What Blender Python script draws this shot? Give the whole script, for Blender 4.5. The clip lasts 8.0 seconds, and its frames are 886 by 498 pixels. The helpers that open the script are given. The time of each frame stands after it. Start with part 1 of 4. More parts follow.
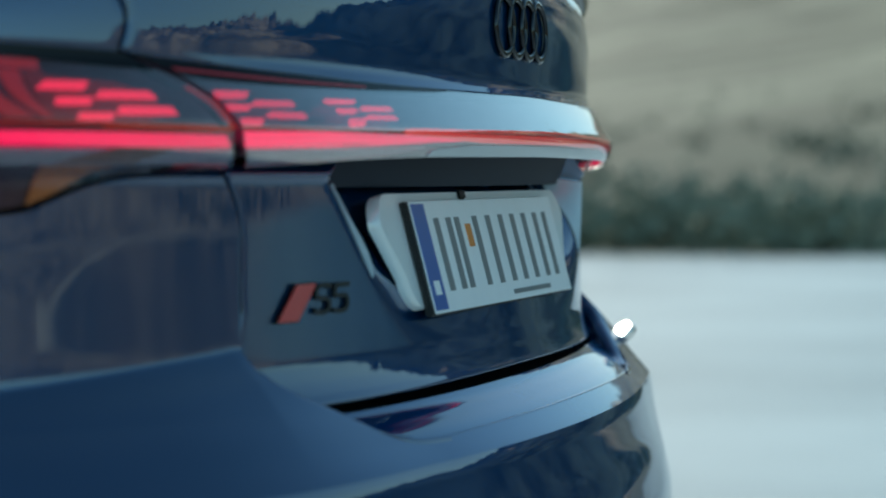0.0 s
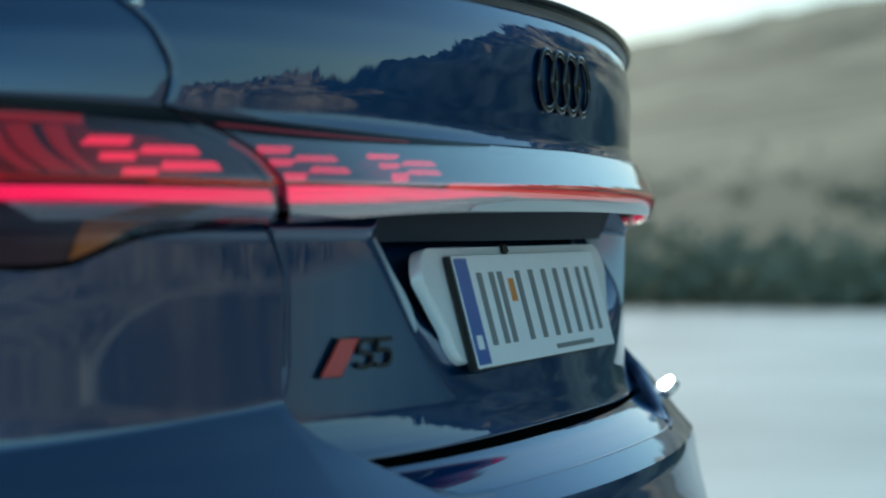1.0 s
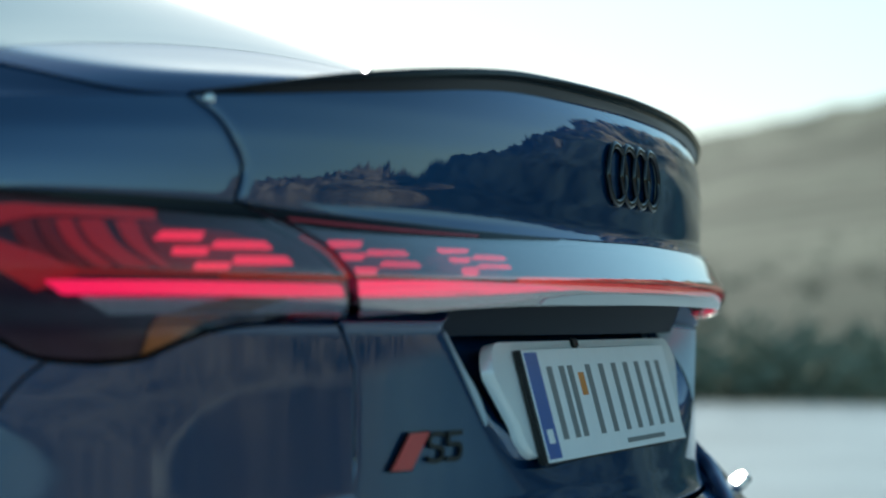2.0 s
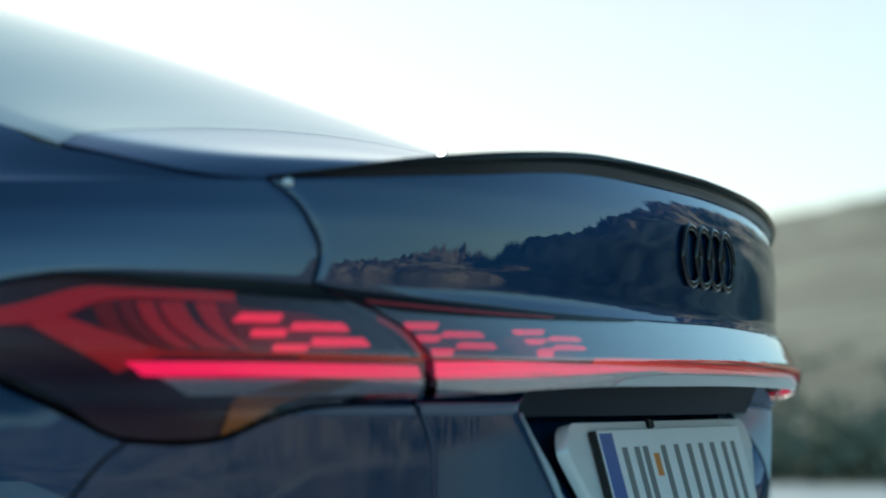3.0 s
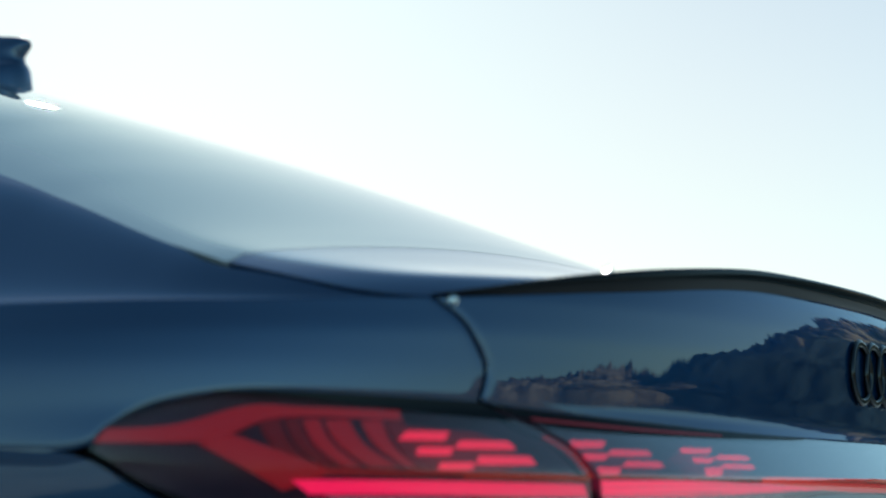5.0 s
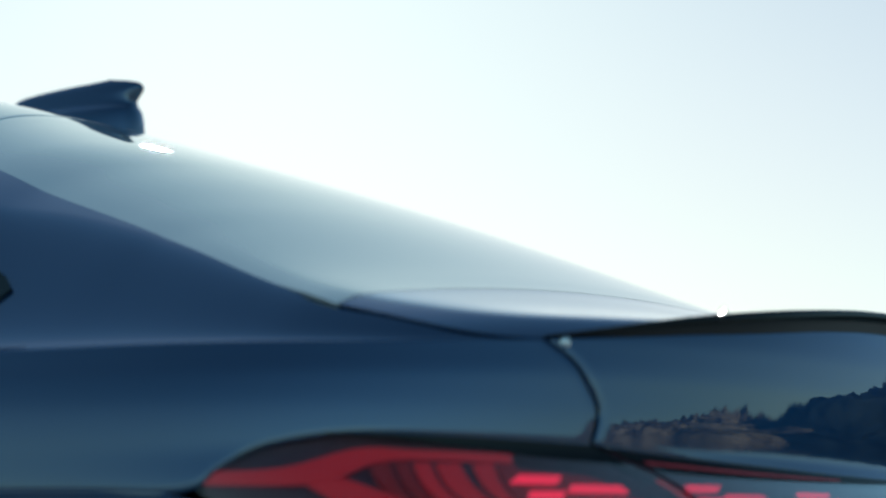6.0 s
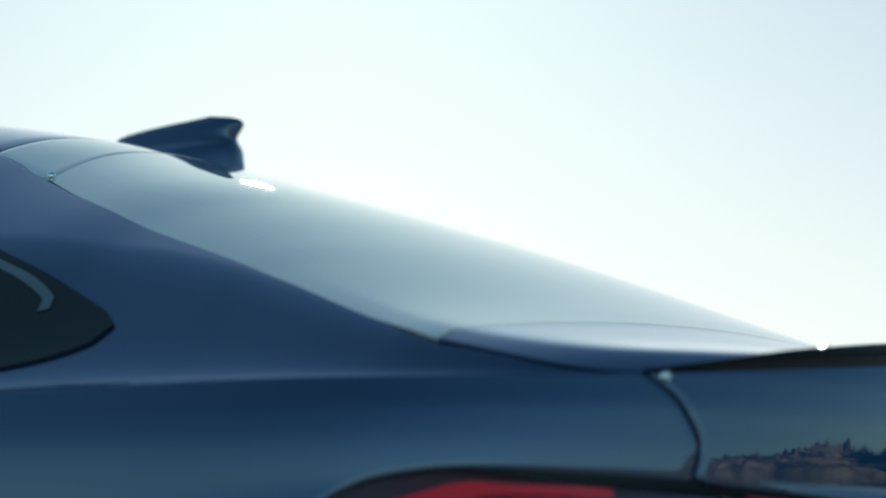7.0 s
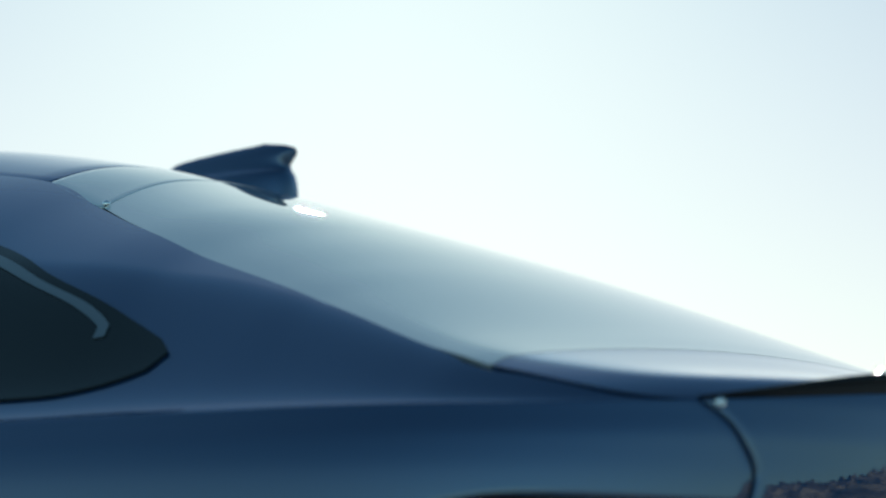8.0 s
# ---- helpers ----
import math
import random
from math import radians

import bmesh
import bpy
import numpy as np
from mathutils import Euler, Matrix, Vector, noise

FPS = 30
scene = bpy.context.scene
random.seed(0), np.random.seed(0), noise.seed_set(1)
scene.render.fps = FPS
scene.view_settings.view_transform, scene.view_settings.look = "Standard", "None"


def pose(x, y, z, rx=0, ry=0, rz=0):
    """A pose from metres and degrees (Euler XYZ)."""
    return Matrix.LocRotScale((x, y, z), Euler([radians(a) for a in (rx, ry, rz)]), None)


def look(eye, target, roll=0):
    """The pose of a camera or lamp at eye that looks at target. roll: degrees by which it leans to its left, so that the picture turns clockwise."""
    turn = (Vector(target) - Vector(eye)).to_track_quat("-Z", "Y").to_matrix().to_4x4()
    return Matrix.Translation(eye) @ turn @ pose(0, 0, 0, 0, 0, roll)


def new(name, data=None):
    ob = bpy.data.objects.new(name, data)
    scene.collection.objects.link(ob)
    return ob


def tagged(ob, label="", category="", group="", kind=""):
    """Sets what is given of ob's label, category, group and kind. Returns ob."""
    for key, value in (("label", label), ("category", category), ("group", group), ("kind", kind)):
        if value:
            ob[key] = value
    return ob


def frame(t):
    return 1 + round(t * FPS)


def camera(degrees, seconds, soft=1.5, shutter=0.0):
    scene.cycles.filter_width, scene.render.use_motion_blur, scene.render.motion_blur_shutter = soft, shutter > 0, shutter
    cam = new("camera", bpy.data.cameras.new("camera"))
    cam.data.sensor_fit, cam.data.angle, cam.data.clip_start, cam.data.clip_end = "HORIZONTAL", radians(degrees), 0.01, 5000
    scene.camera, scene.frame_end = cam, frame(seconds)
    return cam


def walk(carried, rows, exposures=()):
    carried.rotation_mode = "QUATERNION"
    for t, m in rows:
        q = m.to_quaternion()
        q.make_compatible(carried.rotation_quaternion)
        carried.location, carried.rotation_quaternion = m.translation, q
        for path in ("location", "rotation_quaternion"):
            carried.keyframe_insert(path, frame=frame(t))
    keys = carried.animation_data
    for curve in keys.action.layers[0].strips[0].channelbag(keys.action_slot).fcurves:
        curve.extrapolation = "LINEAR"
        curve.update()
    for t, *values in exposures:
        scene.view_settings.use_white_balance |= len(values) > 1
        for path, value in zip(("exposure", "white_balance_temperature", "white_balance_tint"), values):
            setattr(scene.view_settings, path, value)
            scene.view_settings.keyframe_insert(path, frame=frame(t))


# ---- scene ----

# ---------------------------------------------------------------- camera
EYE = Vector((-2.36, -0.55, 0.81))


def aim(azimuth, elevation, roll, back):
    """Camera pose on its slider: azimuth from +x towards +y, elevation and roll in degrees, metres slid back from EYE."""
    a, e = radians(azimuth), radians(elevation)
    d = Vector((math.cos(e) * math.cos(a), math.cos(e) * math.sin(a), math.sin(e)))
    eye = EYE - back * Vector((math.cos(radians(24)), math.sin(radians(24)), 0.0))
    return look(eye, eye + d, roll)


PATH = [
    (0.0, 17.60, -1.90, 0.12, -0.004), (0.5, 17.98, -1.43, 0.12, -0.004), (1.0, 18.68, -0.53, 0.08, -0.004), (1.5, 19.43, 0.54, 0.05, -0.004),
    (2.0, 20.46, 1.83, 0.02, 0.002), (2.2, 20.86, 2.28, 0.0, 0.006), (3.5, 23.40, 4.755, -0.05, 0.034), (4.0, 24.45, 5.57, -0.08, 0.044),
    (4.2, 24.83, 5.83, -0.06, 0.043), (5.3, 27.34, 7.17, 0.26, 0.010), (5.5, 27.90, 7.39, 0.34, 0.005), (6.0, 29.43, 7.92, 0.42, 0.0),
    (6.5, 30.80, 8.33, 0.48, 0.0), (7.0, 31.95, 8.76, 0.50, 0.0), (7.5, 32.79, 9.09, 0.50, 0.0), (8.0, 33.32, 9.42, 0.55, 0.0),
]
cam = camera(22.0, 8.0, soft=2.0)
cam.data.dof.use_dof = True
cam.data.dof.focus_distance = 2.4
cam.data.dof.aperture_fstop = 3.7
walk(cam, [(t, aim(a, e, r, b)) for t, a, e, r, b in PATH], exposures=[(0.0, 0.47, 6500, 0.0), (1.5, 0.42, 6500, 0.0), (3.5, 0.30, 6500, 0.0), (8.0, 0.16, 6500, 0.0)])

# ---------------------------------------------------------------- world and sun
SUN_AZ, SUN_EL = 35.0, 19.0
world = bpy.data.worlds.new("world")
scene.world = world
world.use_nodes = True
wn = world.node_tree
sky = wn.nodes.new("ShaderNodeTexSky")
sky.sky_type = "NISHITA"
sky.sun_disc = False
sky.sun_elevation = radians(SUN_EL)
sky.sun_rotation = radians(90 - SUN_AZ)
sky.air_density, sky.dust_density, sky.ozone_density = 1.0, 0.2, 0.3
wn.nodes["Background"].inputs["Strength"].default_value = 0.105
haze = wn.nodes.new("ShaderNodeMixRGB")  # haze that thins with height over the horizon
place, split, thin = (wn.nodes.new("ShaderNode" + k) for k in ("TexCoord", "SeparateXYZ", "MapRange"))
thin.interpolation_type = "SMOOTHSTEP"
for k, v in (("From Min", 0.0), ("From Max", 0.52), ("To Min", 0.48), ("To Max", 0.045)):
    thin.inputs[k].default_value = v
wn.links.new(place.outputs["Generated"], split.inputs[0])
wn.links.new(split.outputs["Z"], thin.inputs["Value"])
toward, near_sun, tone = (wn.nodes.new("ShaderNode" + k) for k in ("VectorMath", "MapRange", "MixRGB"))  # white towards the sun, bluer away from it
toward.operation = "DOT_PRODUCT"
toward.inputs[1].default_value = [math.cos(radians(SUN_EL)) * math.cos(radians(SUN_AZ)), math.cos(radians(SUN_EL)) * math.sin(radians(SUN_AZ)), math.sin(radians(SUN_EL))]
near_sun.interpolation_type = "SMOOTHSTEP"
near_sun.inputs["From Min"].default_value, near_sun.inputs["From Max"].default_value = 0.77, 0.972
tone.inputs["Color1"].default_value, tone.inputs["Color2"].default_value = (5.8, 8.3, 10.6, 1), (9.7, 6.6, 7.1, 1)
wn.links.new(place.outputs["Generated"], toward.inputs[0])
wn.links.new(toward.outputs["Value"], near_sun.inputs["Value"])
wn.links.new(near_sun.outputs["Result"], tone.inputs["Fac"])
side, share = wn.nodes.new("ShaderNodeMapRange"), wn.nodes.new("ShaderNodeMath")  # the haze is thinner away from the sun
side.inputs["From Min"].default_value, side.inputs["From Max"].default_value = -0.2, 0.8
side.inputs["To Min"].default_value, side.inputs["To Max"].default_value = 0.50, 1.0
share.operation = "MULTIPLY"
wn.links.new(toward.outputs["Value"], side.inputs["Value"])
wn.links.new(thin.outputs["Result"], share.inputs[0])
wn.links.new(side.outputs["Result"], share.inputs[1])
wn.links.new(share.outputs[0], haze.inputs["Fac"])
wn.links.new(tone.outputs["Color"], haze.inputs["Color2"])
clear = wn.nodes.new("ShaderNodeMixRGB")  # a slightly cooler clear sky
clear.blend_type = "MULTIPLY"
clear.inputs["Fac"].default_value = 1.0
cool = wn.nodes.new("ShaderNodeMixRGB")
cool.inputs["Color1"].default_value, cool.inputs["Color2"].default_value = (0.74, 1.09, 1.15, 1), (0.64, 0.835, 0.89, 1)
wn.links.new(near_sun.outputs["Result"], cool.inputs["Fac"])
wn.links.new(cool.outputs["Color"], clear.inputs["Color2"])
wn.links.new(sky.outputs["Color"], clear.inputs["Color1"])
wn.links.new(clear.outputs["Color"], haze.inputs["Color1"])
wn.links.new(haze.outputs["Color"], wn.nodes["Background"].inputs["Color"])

sun = new("sun", bpy.data.lights.new("sun", "SUN"))
sun.data.energy, sun.data.angle, sun.data.color = 5.0, radians(0.53), (1.0, 0.95, 0.87)
sa, se = radians(SUN_AZ), radians(SUN_EL)
sun.matrix_world = look((0, 0, 30), Vector((0, 0, 30)) - Vector((math.cos(se) * math.cos(sa), math.cos(se) * math.sin(sa), math.sin(se))))


# ---------------------------------------------------------------- materials
def mat(name, color=(0.5, 0.5, 0.5), rough=0.5, metal=0.0, coat=0.0, spec=0.5, emit=None, power=0.0, vary=0.0, scale=30.0, bump=0.0, bump_scale=200.0):
    m = bpy.data.materials.new(name)
    m.use_nodes = True
    nt = m.node_tree
    b = nt.nodes["Principled BSDF"]
    b.inputs["Base Color"].default_value = (*color, 1)
    b.inputs["Roughness"].default_value = rough
    b.inputs["Metallic"].default_value = metal
    b.inputs["Specular IOR Level"].default_value = spec
    b.inputs["Coat Weight"].default_value = coat
    b.inputs["Coat Roughness"].default_value = 0.02
    if emit:
        b.inputs["Emission Color"].default_value = (*emit, 1)
        b.inputs["Emission Strength"].default_value = power
    co = nt.nodes.new("ShaderNodeTexCoord")
    if vary:
        n = nt.nodes.new("ShaderNodeTexNoise")
        n.inputs["Scale"].default_value, n.inputs["Detail"].default_value = scale, 6
        r = nt.nodes.new("ShaderNodeMapRange")
        r.inputs["To Min"].default_value, r.inputs["To Max"].default_value = 1 - vary, 1 + vary
        x = nt.nodes.new("ShaderNodeMixRGB")
        x.blend_type, x.inputs["Fac"].default_value = "MULTIPLY", 1.0
        x.inputs["Color1"].default_value = (*color, 1)
        nt.links.new(co.outputs["Object"], n.inputs["Vector"])
        nt.links.new(n.outputs["Fac"], r.inputs["Value"])
        nt.links.new(r.outputs["Result"], x.inputs["Color2"])
        nt.links.new(x.outputs["Color"], b.inputs["Base Color"])
    if bump:
        n = nt.nodes.new("ShaderNodeTexNoise")
        n.inputs["Scale"].default_value, n.inputs["Detail"].default_value = bump_scale, 4
        u = nt.nodes.new("ShaderNodeBump")
        u.inputs["Strength"].default_value, u.inputs["Distance"].default_value = bump, 0.01
        nt.links.new(co.outputs["Object"], n.inputs["Vector"])
        nt.links.new(n.outputs["Fac"], u.inputs["Height"])
        nt.links.new(u.outputs["Normal"], b.inputs["Normal"])
    return m


PAINT = mat("blue_metallic_paint", (0.0028, 0.037, 0.112), 0.30, 0.60, 1.0, spec=0.0, vary=0.10, scale=900)
_pb = PAINT.node_tree.nodes["Principled BSDF"]
_pb.inputs["Specular Tint"].default_value = (0.14, 0.55, 0.95, 1)
_pb.inputs["Coat IOR"].default_value = 1.86
BLACK = mat("satin_black_plastic", (0.005, 0.006, 0.009), 0.12, 0, 0.0, spec=0.15)
NAVY = mat("dark_navy_plastic", (0.026, 0.034, 0.048), 0.6, spec=0.06)
MATT = mat("matt_black_plastic", (0.012, 0.012, 0.013), 0.55, vary=0.2, scale=80)
SEAL = mat("rubber_seal", (0.006, 0.006, 0.007), 0.7, spec=0.08)
CHROME = mat("dark_chrome", (0.045, 0.047, 0.052), 0.10, 1.0)
FIGURE = mat("black_chrome", (0.030, 0.032, 0.036), 0.18, 0.7, spec=0.3)
# two metals only for the beads and caps added as sun glints
SHINY = mat("satin_polished_metal", (0.92, 0.92, 0.90), 0.27, 1.0)
POLISH = mat("polished_metal", (0.75, 0.76, 0.77), 0.03, 1.0)
BRIGHT = mat("satin_dark_metal", (0.22, 0.24, 0.25), 0.35, 1.0)
# pale half-metal base paints the bright sky reflection into the rear glass
GLASS = mat("sky_sheen_glass", (0.585, 0.60, 0.593), 0.008, 0.5, 0.0, spec=1.0)
DARKGLASS = mat("dark_tinted_glass", (0.006, 0.010, 0.010), 0.02, 0, 0.0, spec=1.0)
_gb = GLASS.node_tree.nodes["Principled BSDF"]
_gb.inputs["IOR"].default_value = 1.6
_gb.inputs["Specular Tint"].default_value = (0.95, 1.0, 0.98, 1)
# silver base paints the pale ground reflection low on the lamp band
CHIN = mat("pale_reflection_lip", (0.42, 0.47, 0.50), 0.28, 0.7, 0.5)
# blue-grey base paints the sky reflection on the recess side walls
FACET = mat("sky_reflection_facet", (0.44, 0.55, 0.62), 0.4, 0.0, 0.3)
# pale base stands in for the light grey reflected round the plate
SATIN = mat("pale_reflection_panel", (0.84, 0.89, 0.90), 0.30, 0.15, 0.8)
SIDEGLASS = mat("dark_side_glass", (0.010, 0.016, 0.019), 0.03, spec=0.22)
TYRE = mat("tyre_rubber", (0.02, 0.02, 0.02), 0.8, vary=0.2)
RED = mat("red_enamel", (0.55, 0.03, 0.03), 0.25, 0, 0.6)
WHITE = mat("white_plate", (0.92, 0.94, 0.95), 0.30, 0, 0.35, vary=0.04, scale=40)
EUBLUE = mat("blue_plate_band", (0.02, 0.10, 0.45), 0.30, 0, 1.0)
INK = mat("plate_ink", (0.20, 0.21, 0.22), 0.3, 0, 0.35)
for _m in (WHITE, EUBLUE, INK):
    _m.node_tree.nodes["Principled BSDF"].inputs["Coat IOR"].default_value = 1.8
    _m.node_tree.nodes["Principled BSDF"].inputs["Coat Roughness"].default_value = 0.12
HOUSE = mat("dark_red_housing", (0.070, 0.042, 0.072), 0.3, vary=0.2, scale=60)
REDLENS = mat("red_reflector", (0.30, 0.012, 0.02), 0.3, 0, 0.3, emit=(1.0, 0.02, 0.05), power=0.14)
DIMRED = mat("dim_red_backing", (0.16, 0.012, 0.02), 0.35, emit=(1.0, 0.03, 0.06), power=0.045)
TILE = mat("lit_red_tile", (0.5, 0.02, 0.03), 0.4, emit=(1.0, 0.025, 0.10), power=0.80)
FARTILE = mat("bright_red_tile", (0.5, 0.02, 0.03), 0.4, emit=(1.0, 0.025, 0.08), power=1.25)
STRIPE = mat("lit_red_strip", (0.5, 0.02, 0.03), 0.4, emit=(1.0, 0.010, 0.13), power=0.85)
LINE = mat("red_line", (0.45, 0.03, 0.02), 0.25, emit=(1.0, 0.05, 0.03), power=0.12)
GLOWLINE = mat("lit_red_line", (0.45, 0.03, 0.02), 0.3, emit=(1.0, 0.040, 0.030), power=0.55)
CLEAR = mat("frosted_reverse_lamp", (0.72, 0.88, 0.90), 0.3, 0, 0.5, vary=0.5, scale=250)
# dim amber paints warm ground reflected across the reverse lamp
SWEEP = mat("dim_ground_reflection", (0.48, 0.30, 0.17), 0.3, 0, 0.4, vary=0.3, scale=120)
# amber of the plate's seal and of a painted ground reflection
AMBER = mat("amber_seal_and_reflection", (0.80, 0.29, 0.06), 0.25, 0, 0.5)


def lens_material(name, tint):
    """Clear moulded cover: see-through, tinted, with a glossy skin."""
    m = bpy.data.materials.new(name)
    m.use_nodes = True
    nt = m.node_tree
    nt.nodes.remove(nt.nodes["Principled BSDF"])
    t, g, f, p, x = (nt.nodes.new("ShaderNode" + k) for k in ("BsdfTransparent", "BsdfGlossy", "LayerWeight", "Math", "MixShader"))
    t.inputs["Color"].default_value = (*tint, 1)
    g.inputs["Roughness"].default_value = 0.02
    f.inputs["Blend"].default_value = 0.5
    p.operation, p.inputs[1].default_value = "POWER", 1.45
    nt.links.new(f.outputs["Facing"], p.inputs[0])
    nt.links.new(p.outputs[0], x.inputs[0])
    nt.links.new(t.outputs[0], x.inputs[1])
    nt.links.new(g.outputs[0], x.inputs[2])
    nt.links.new(x.outputs[0], nt.nodes["Material Output"].inputs["Surface"])
    return m


LENS = lens_material("smoked_lens", (0.88, 0.80, 0.82))


def terrain_material():
    m = mat("dry_hillside", (0.2, 0.18, 0.12), 0.95, spec=0.1)
    nt = m.node_tree
    b = nt.nodes["Principled BSDF"]
    g = nt.nodes.new("ShaderNodeNewGeometry")
    n1, n2 = nt.nodes.new("ShaderNodeTexNoise"), nt.nodes.new("ShaderNodeTexNoise")
    n3 = nt.nodes.new("ShaderNodeTexNoise")
    for n, s in ((n1, 0.02), (n2, 0.15), (n3, 1.6)):
        n.inputs["Scale"].default_value, n.inputs["Detail"].default_value = s, 8
        nt.links.new(g.outputs["Position"], n.inputs["Vector"])
    r = nt.nodes.new("ShaderNodeValToRGB")
    r.color_ramp.elements[0].position, r.color_ramp.elements[0].color = 0.38, (0.054, 0.066, 0.048, 1)
    r.color_ramp.elements[1].position, r.color_ramp.elements[1].color = 0.62, (0.19, 0.20, 0.150, 1)
    e = r.color_ramp.elements.new(0.5)
    e.color = (0.108, 0.118, 0.088, 1)
    x = nt.nodes.new("ShaderNodeMixRGB")
    x.inputs["Fac"].default_value = 0.5
    nt.links.new(n1.outputs["Fac"], x.inputs["Color1"])
    nt.links.new(n2.outputs["Fac"], x.inputs["Color2"])
    nt.links.new(x.outputs["Color"], r.inputs["Fac"])
    sep, mr, w = nt.nodes.new("ShaderNodeSeparateXYZ"), nt.nodes.new("ShaderNodeMapRange"), nt.nodes.new("ShaderNodeMixRGB")
    nt.links.new(g.outputs["Position"], sep.inputs[0])
    nt.links.new(sep.outputs["Y"], mr.inputs["Value"])
    for k, v in (("From Min", -5.0), ("From Max", -8.0), ("To Min", 0.0), ("To Max", 1.0)):
        mr.inputs[k].default_value = v
    wood = nt.nodes.new("ShaderNodeValToRGB")  # woods and dark rock beyond the lake
    wood.color_ramp.elements[0].position, wood.color_ramp.elements[0].color = 0.45, (0.050, 0.046, 0.038, 1)
    wood.color_ramp.elements[1].position, wood.color_ramp.elements[1].color = 0.57, (0.46, 0.39, 0.29, 1)
    y = nt.nodes.new("ShaderNodeMixRGB")
    y.inputs["Fac"].default_value = 0.40
    nt.links.new(x.outputs["Color"], y.inputs["Color1"])
    nt.links.new(n3.outputs["Fac"], y.inputs["Color2"])
    nt.links.new(y.outputs["Color"], wood.inputs["Fac"])
    nt.links.new(mr.outputs["Result"], w.inputs["Fac"])
    nt.links.new(r.outputs["Color"], w.inputs["Color1"])
    nt.links.new(wood.outputs["Color"], w.inputs["Color2"])
    low, flat, v = nt.nodes.new("ShaderNodeMapRange"), nt.nodes.new("ShaderNodeMath"), nt.nodes.new("ShaderNodeMixRGB")  # bare earth on the flats round the lake
    for k, q in (("From Min", 0.6), ("From Max", 4.0), ("To Min", 1.0), ("To Max", 0.0)):
        low.inputs[k].default_value = q
    flat.operation = "MULTIPLY"
    earth = nt.nodes.new("ShaderNodeValToRGB")
    earth.color_ramp.elements[0].position, earth.color_ramp.elements[0].color = 0.44, (0.10, 0.080, 0.055, 1)
    earth.color_ramp.elements[1].position, earth.color_ramp.elements[1].color = 0.56, (0.44, 0.36, 0.26, 1)
    nt.links.new(sep.outputs["Z"], low.inputs["Value"])
    nt.links.new(low.outputs["Result"], flat.inputs[0])
    nt.links.new(mr.outputs["Result"], flat.inputs[1])
    nt.links.new(y.outputs["Color"], earth.inputs["Fac"])
    nt.links.new(flat.outputs[0], v.inputs["Fac"])
    nt.links.new(w.outputs["Color"], v.inputs["Color1"])
    nt.links.new(earth.outputs["Color"], v.inputs["Color2"])
    nt.links.new(v.outputs["Color"], b.inputs["Base Color"])
    return m


HILL = terrain_material()
DARKLEAF = mat("bush_leaf", (0.215, 0.230, 0.170), 0.9, spec=0.03, vary=0.4, scale=0.5)
LEAF = mat("scrub_leaf", (0.16, 0.17, 0.125), 0.9, spec=0.03, vary=0.3, scale=0.3)
SAND = mat("pale_sand", (0.66, 0.62, 0.50), 0.95, spec=0.1, vary=0.25, scale=0.8)
WATER = mat("lake_water", (0.050, 0.125, 0.150), 0.16, spec=0.85, bump=1.0, bump_scale=8.0)
# dull dark copy of the lake water, a dark reflection put into its colour
DARKWATER = mat("dull_dark_water", (0.004, 0.012, 0.026), 0.10, spec=0.05, bump=0.05, bump_scale=1.5)
ASPHALT = mat("pale_asphalt", (0.38, 0.43, 0.435), 0.31, spec=1.0, vary=0.85, scale=0.35, bump=0.2, bump_scale=60)


# ---------------------------------------------------------------- mesh helpers
def smooth(*pts):
    """A smooth function through (x, y) knots."""
    xs, ys = np.array([p[0] for p in pts], float), np.array([p[1] for p in pts], float)
    d = np.diff(ys) / np.diff(xs)
    m = np.concatenate([[d[0]], np.where(d[1:] * d[:-1] > 0, 2 * d[1:] * d[:-1] / (d[1:] + d[:-1] + 1e-12), 0), [d[-1]]])

    def f(x):
        x = np.clip(np.asarray(x, float), xs[0], xs[-1])
        i = np.clip(np.searchsorted(xs, x) - 1, 0, len(xs) - 2)
        h = xs[i + 1] - xs[i]
        t = (x - xs[i]) / h
        return ((1 + 2 * t) * (1 - t) ** 2 * ys[i] + t * (1 - t) ** 2 * h * m[i] + t * t * (3 - 2 * t) * ys[i + 1] + t * t * (t - 1) * h * m[i + 1])
    return f


def spline(pts, n):
    """n points along a smooth curve through knots in the plane."""
    p = np.array(pts, float)
    if len(p) == 2:
        return p[0] + np.linspace(0, 1, n)[:, None] * (p[1] - p[0])
    c = np.concatenate([[0], np.cumsum(np.linalg.norm(np.diff(p, axis=0), axis=1))])
    t = np.linspace(0, c[-1], n)
    q = np.vstack([2 * p[0] - p[1], p, 2 * p[-1] - p[-2]])
    i = np.clip(np.searchsorted(c, t, "right") - 1, 0, len(p) - 2)
    u = ((t - c[i]) / (c[i + 1] - c[i]))[:, None]
    a, b, d, e = q[i], q[i + 1], q[i + 2], q[i + 3]
    return 0.5 * (2 * b + (d - a) * u + (2 * a - 5 * b + 4 * d - e) * u * u + (3 * b - a - 3 * d + e) * u ** 3)


def coons(bottom, top, left, right, n, k):
    """A grid (k+1, n+1, 2) in the plane filled between four border curves (left and right run from bottom to top)."""
    B, T, L, R = spline(bottom, n + 1), spline(top, n + 1), spline(left, k + 1), spline(right, k + 1)
    u, v = np.linspace(0, 1, n + 1)[None, :, None], np.linspace(0, 1, k + 1)[:, None, None]
    return ((1 - v) * B[None] + v * T[None] + (1 - u) * L[:, None] + u * R[:, None]
            - (1 - u) * (1 - v) * B[0] - u * (1 - v) * B[-1] - (1 - u) * v * T[0] - u * v * T[-1])


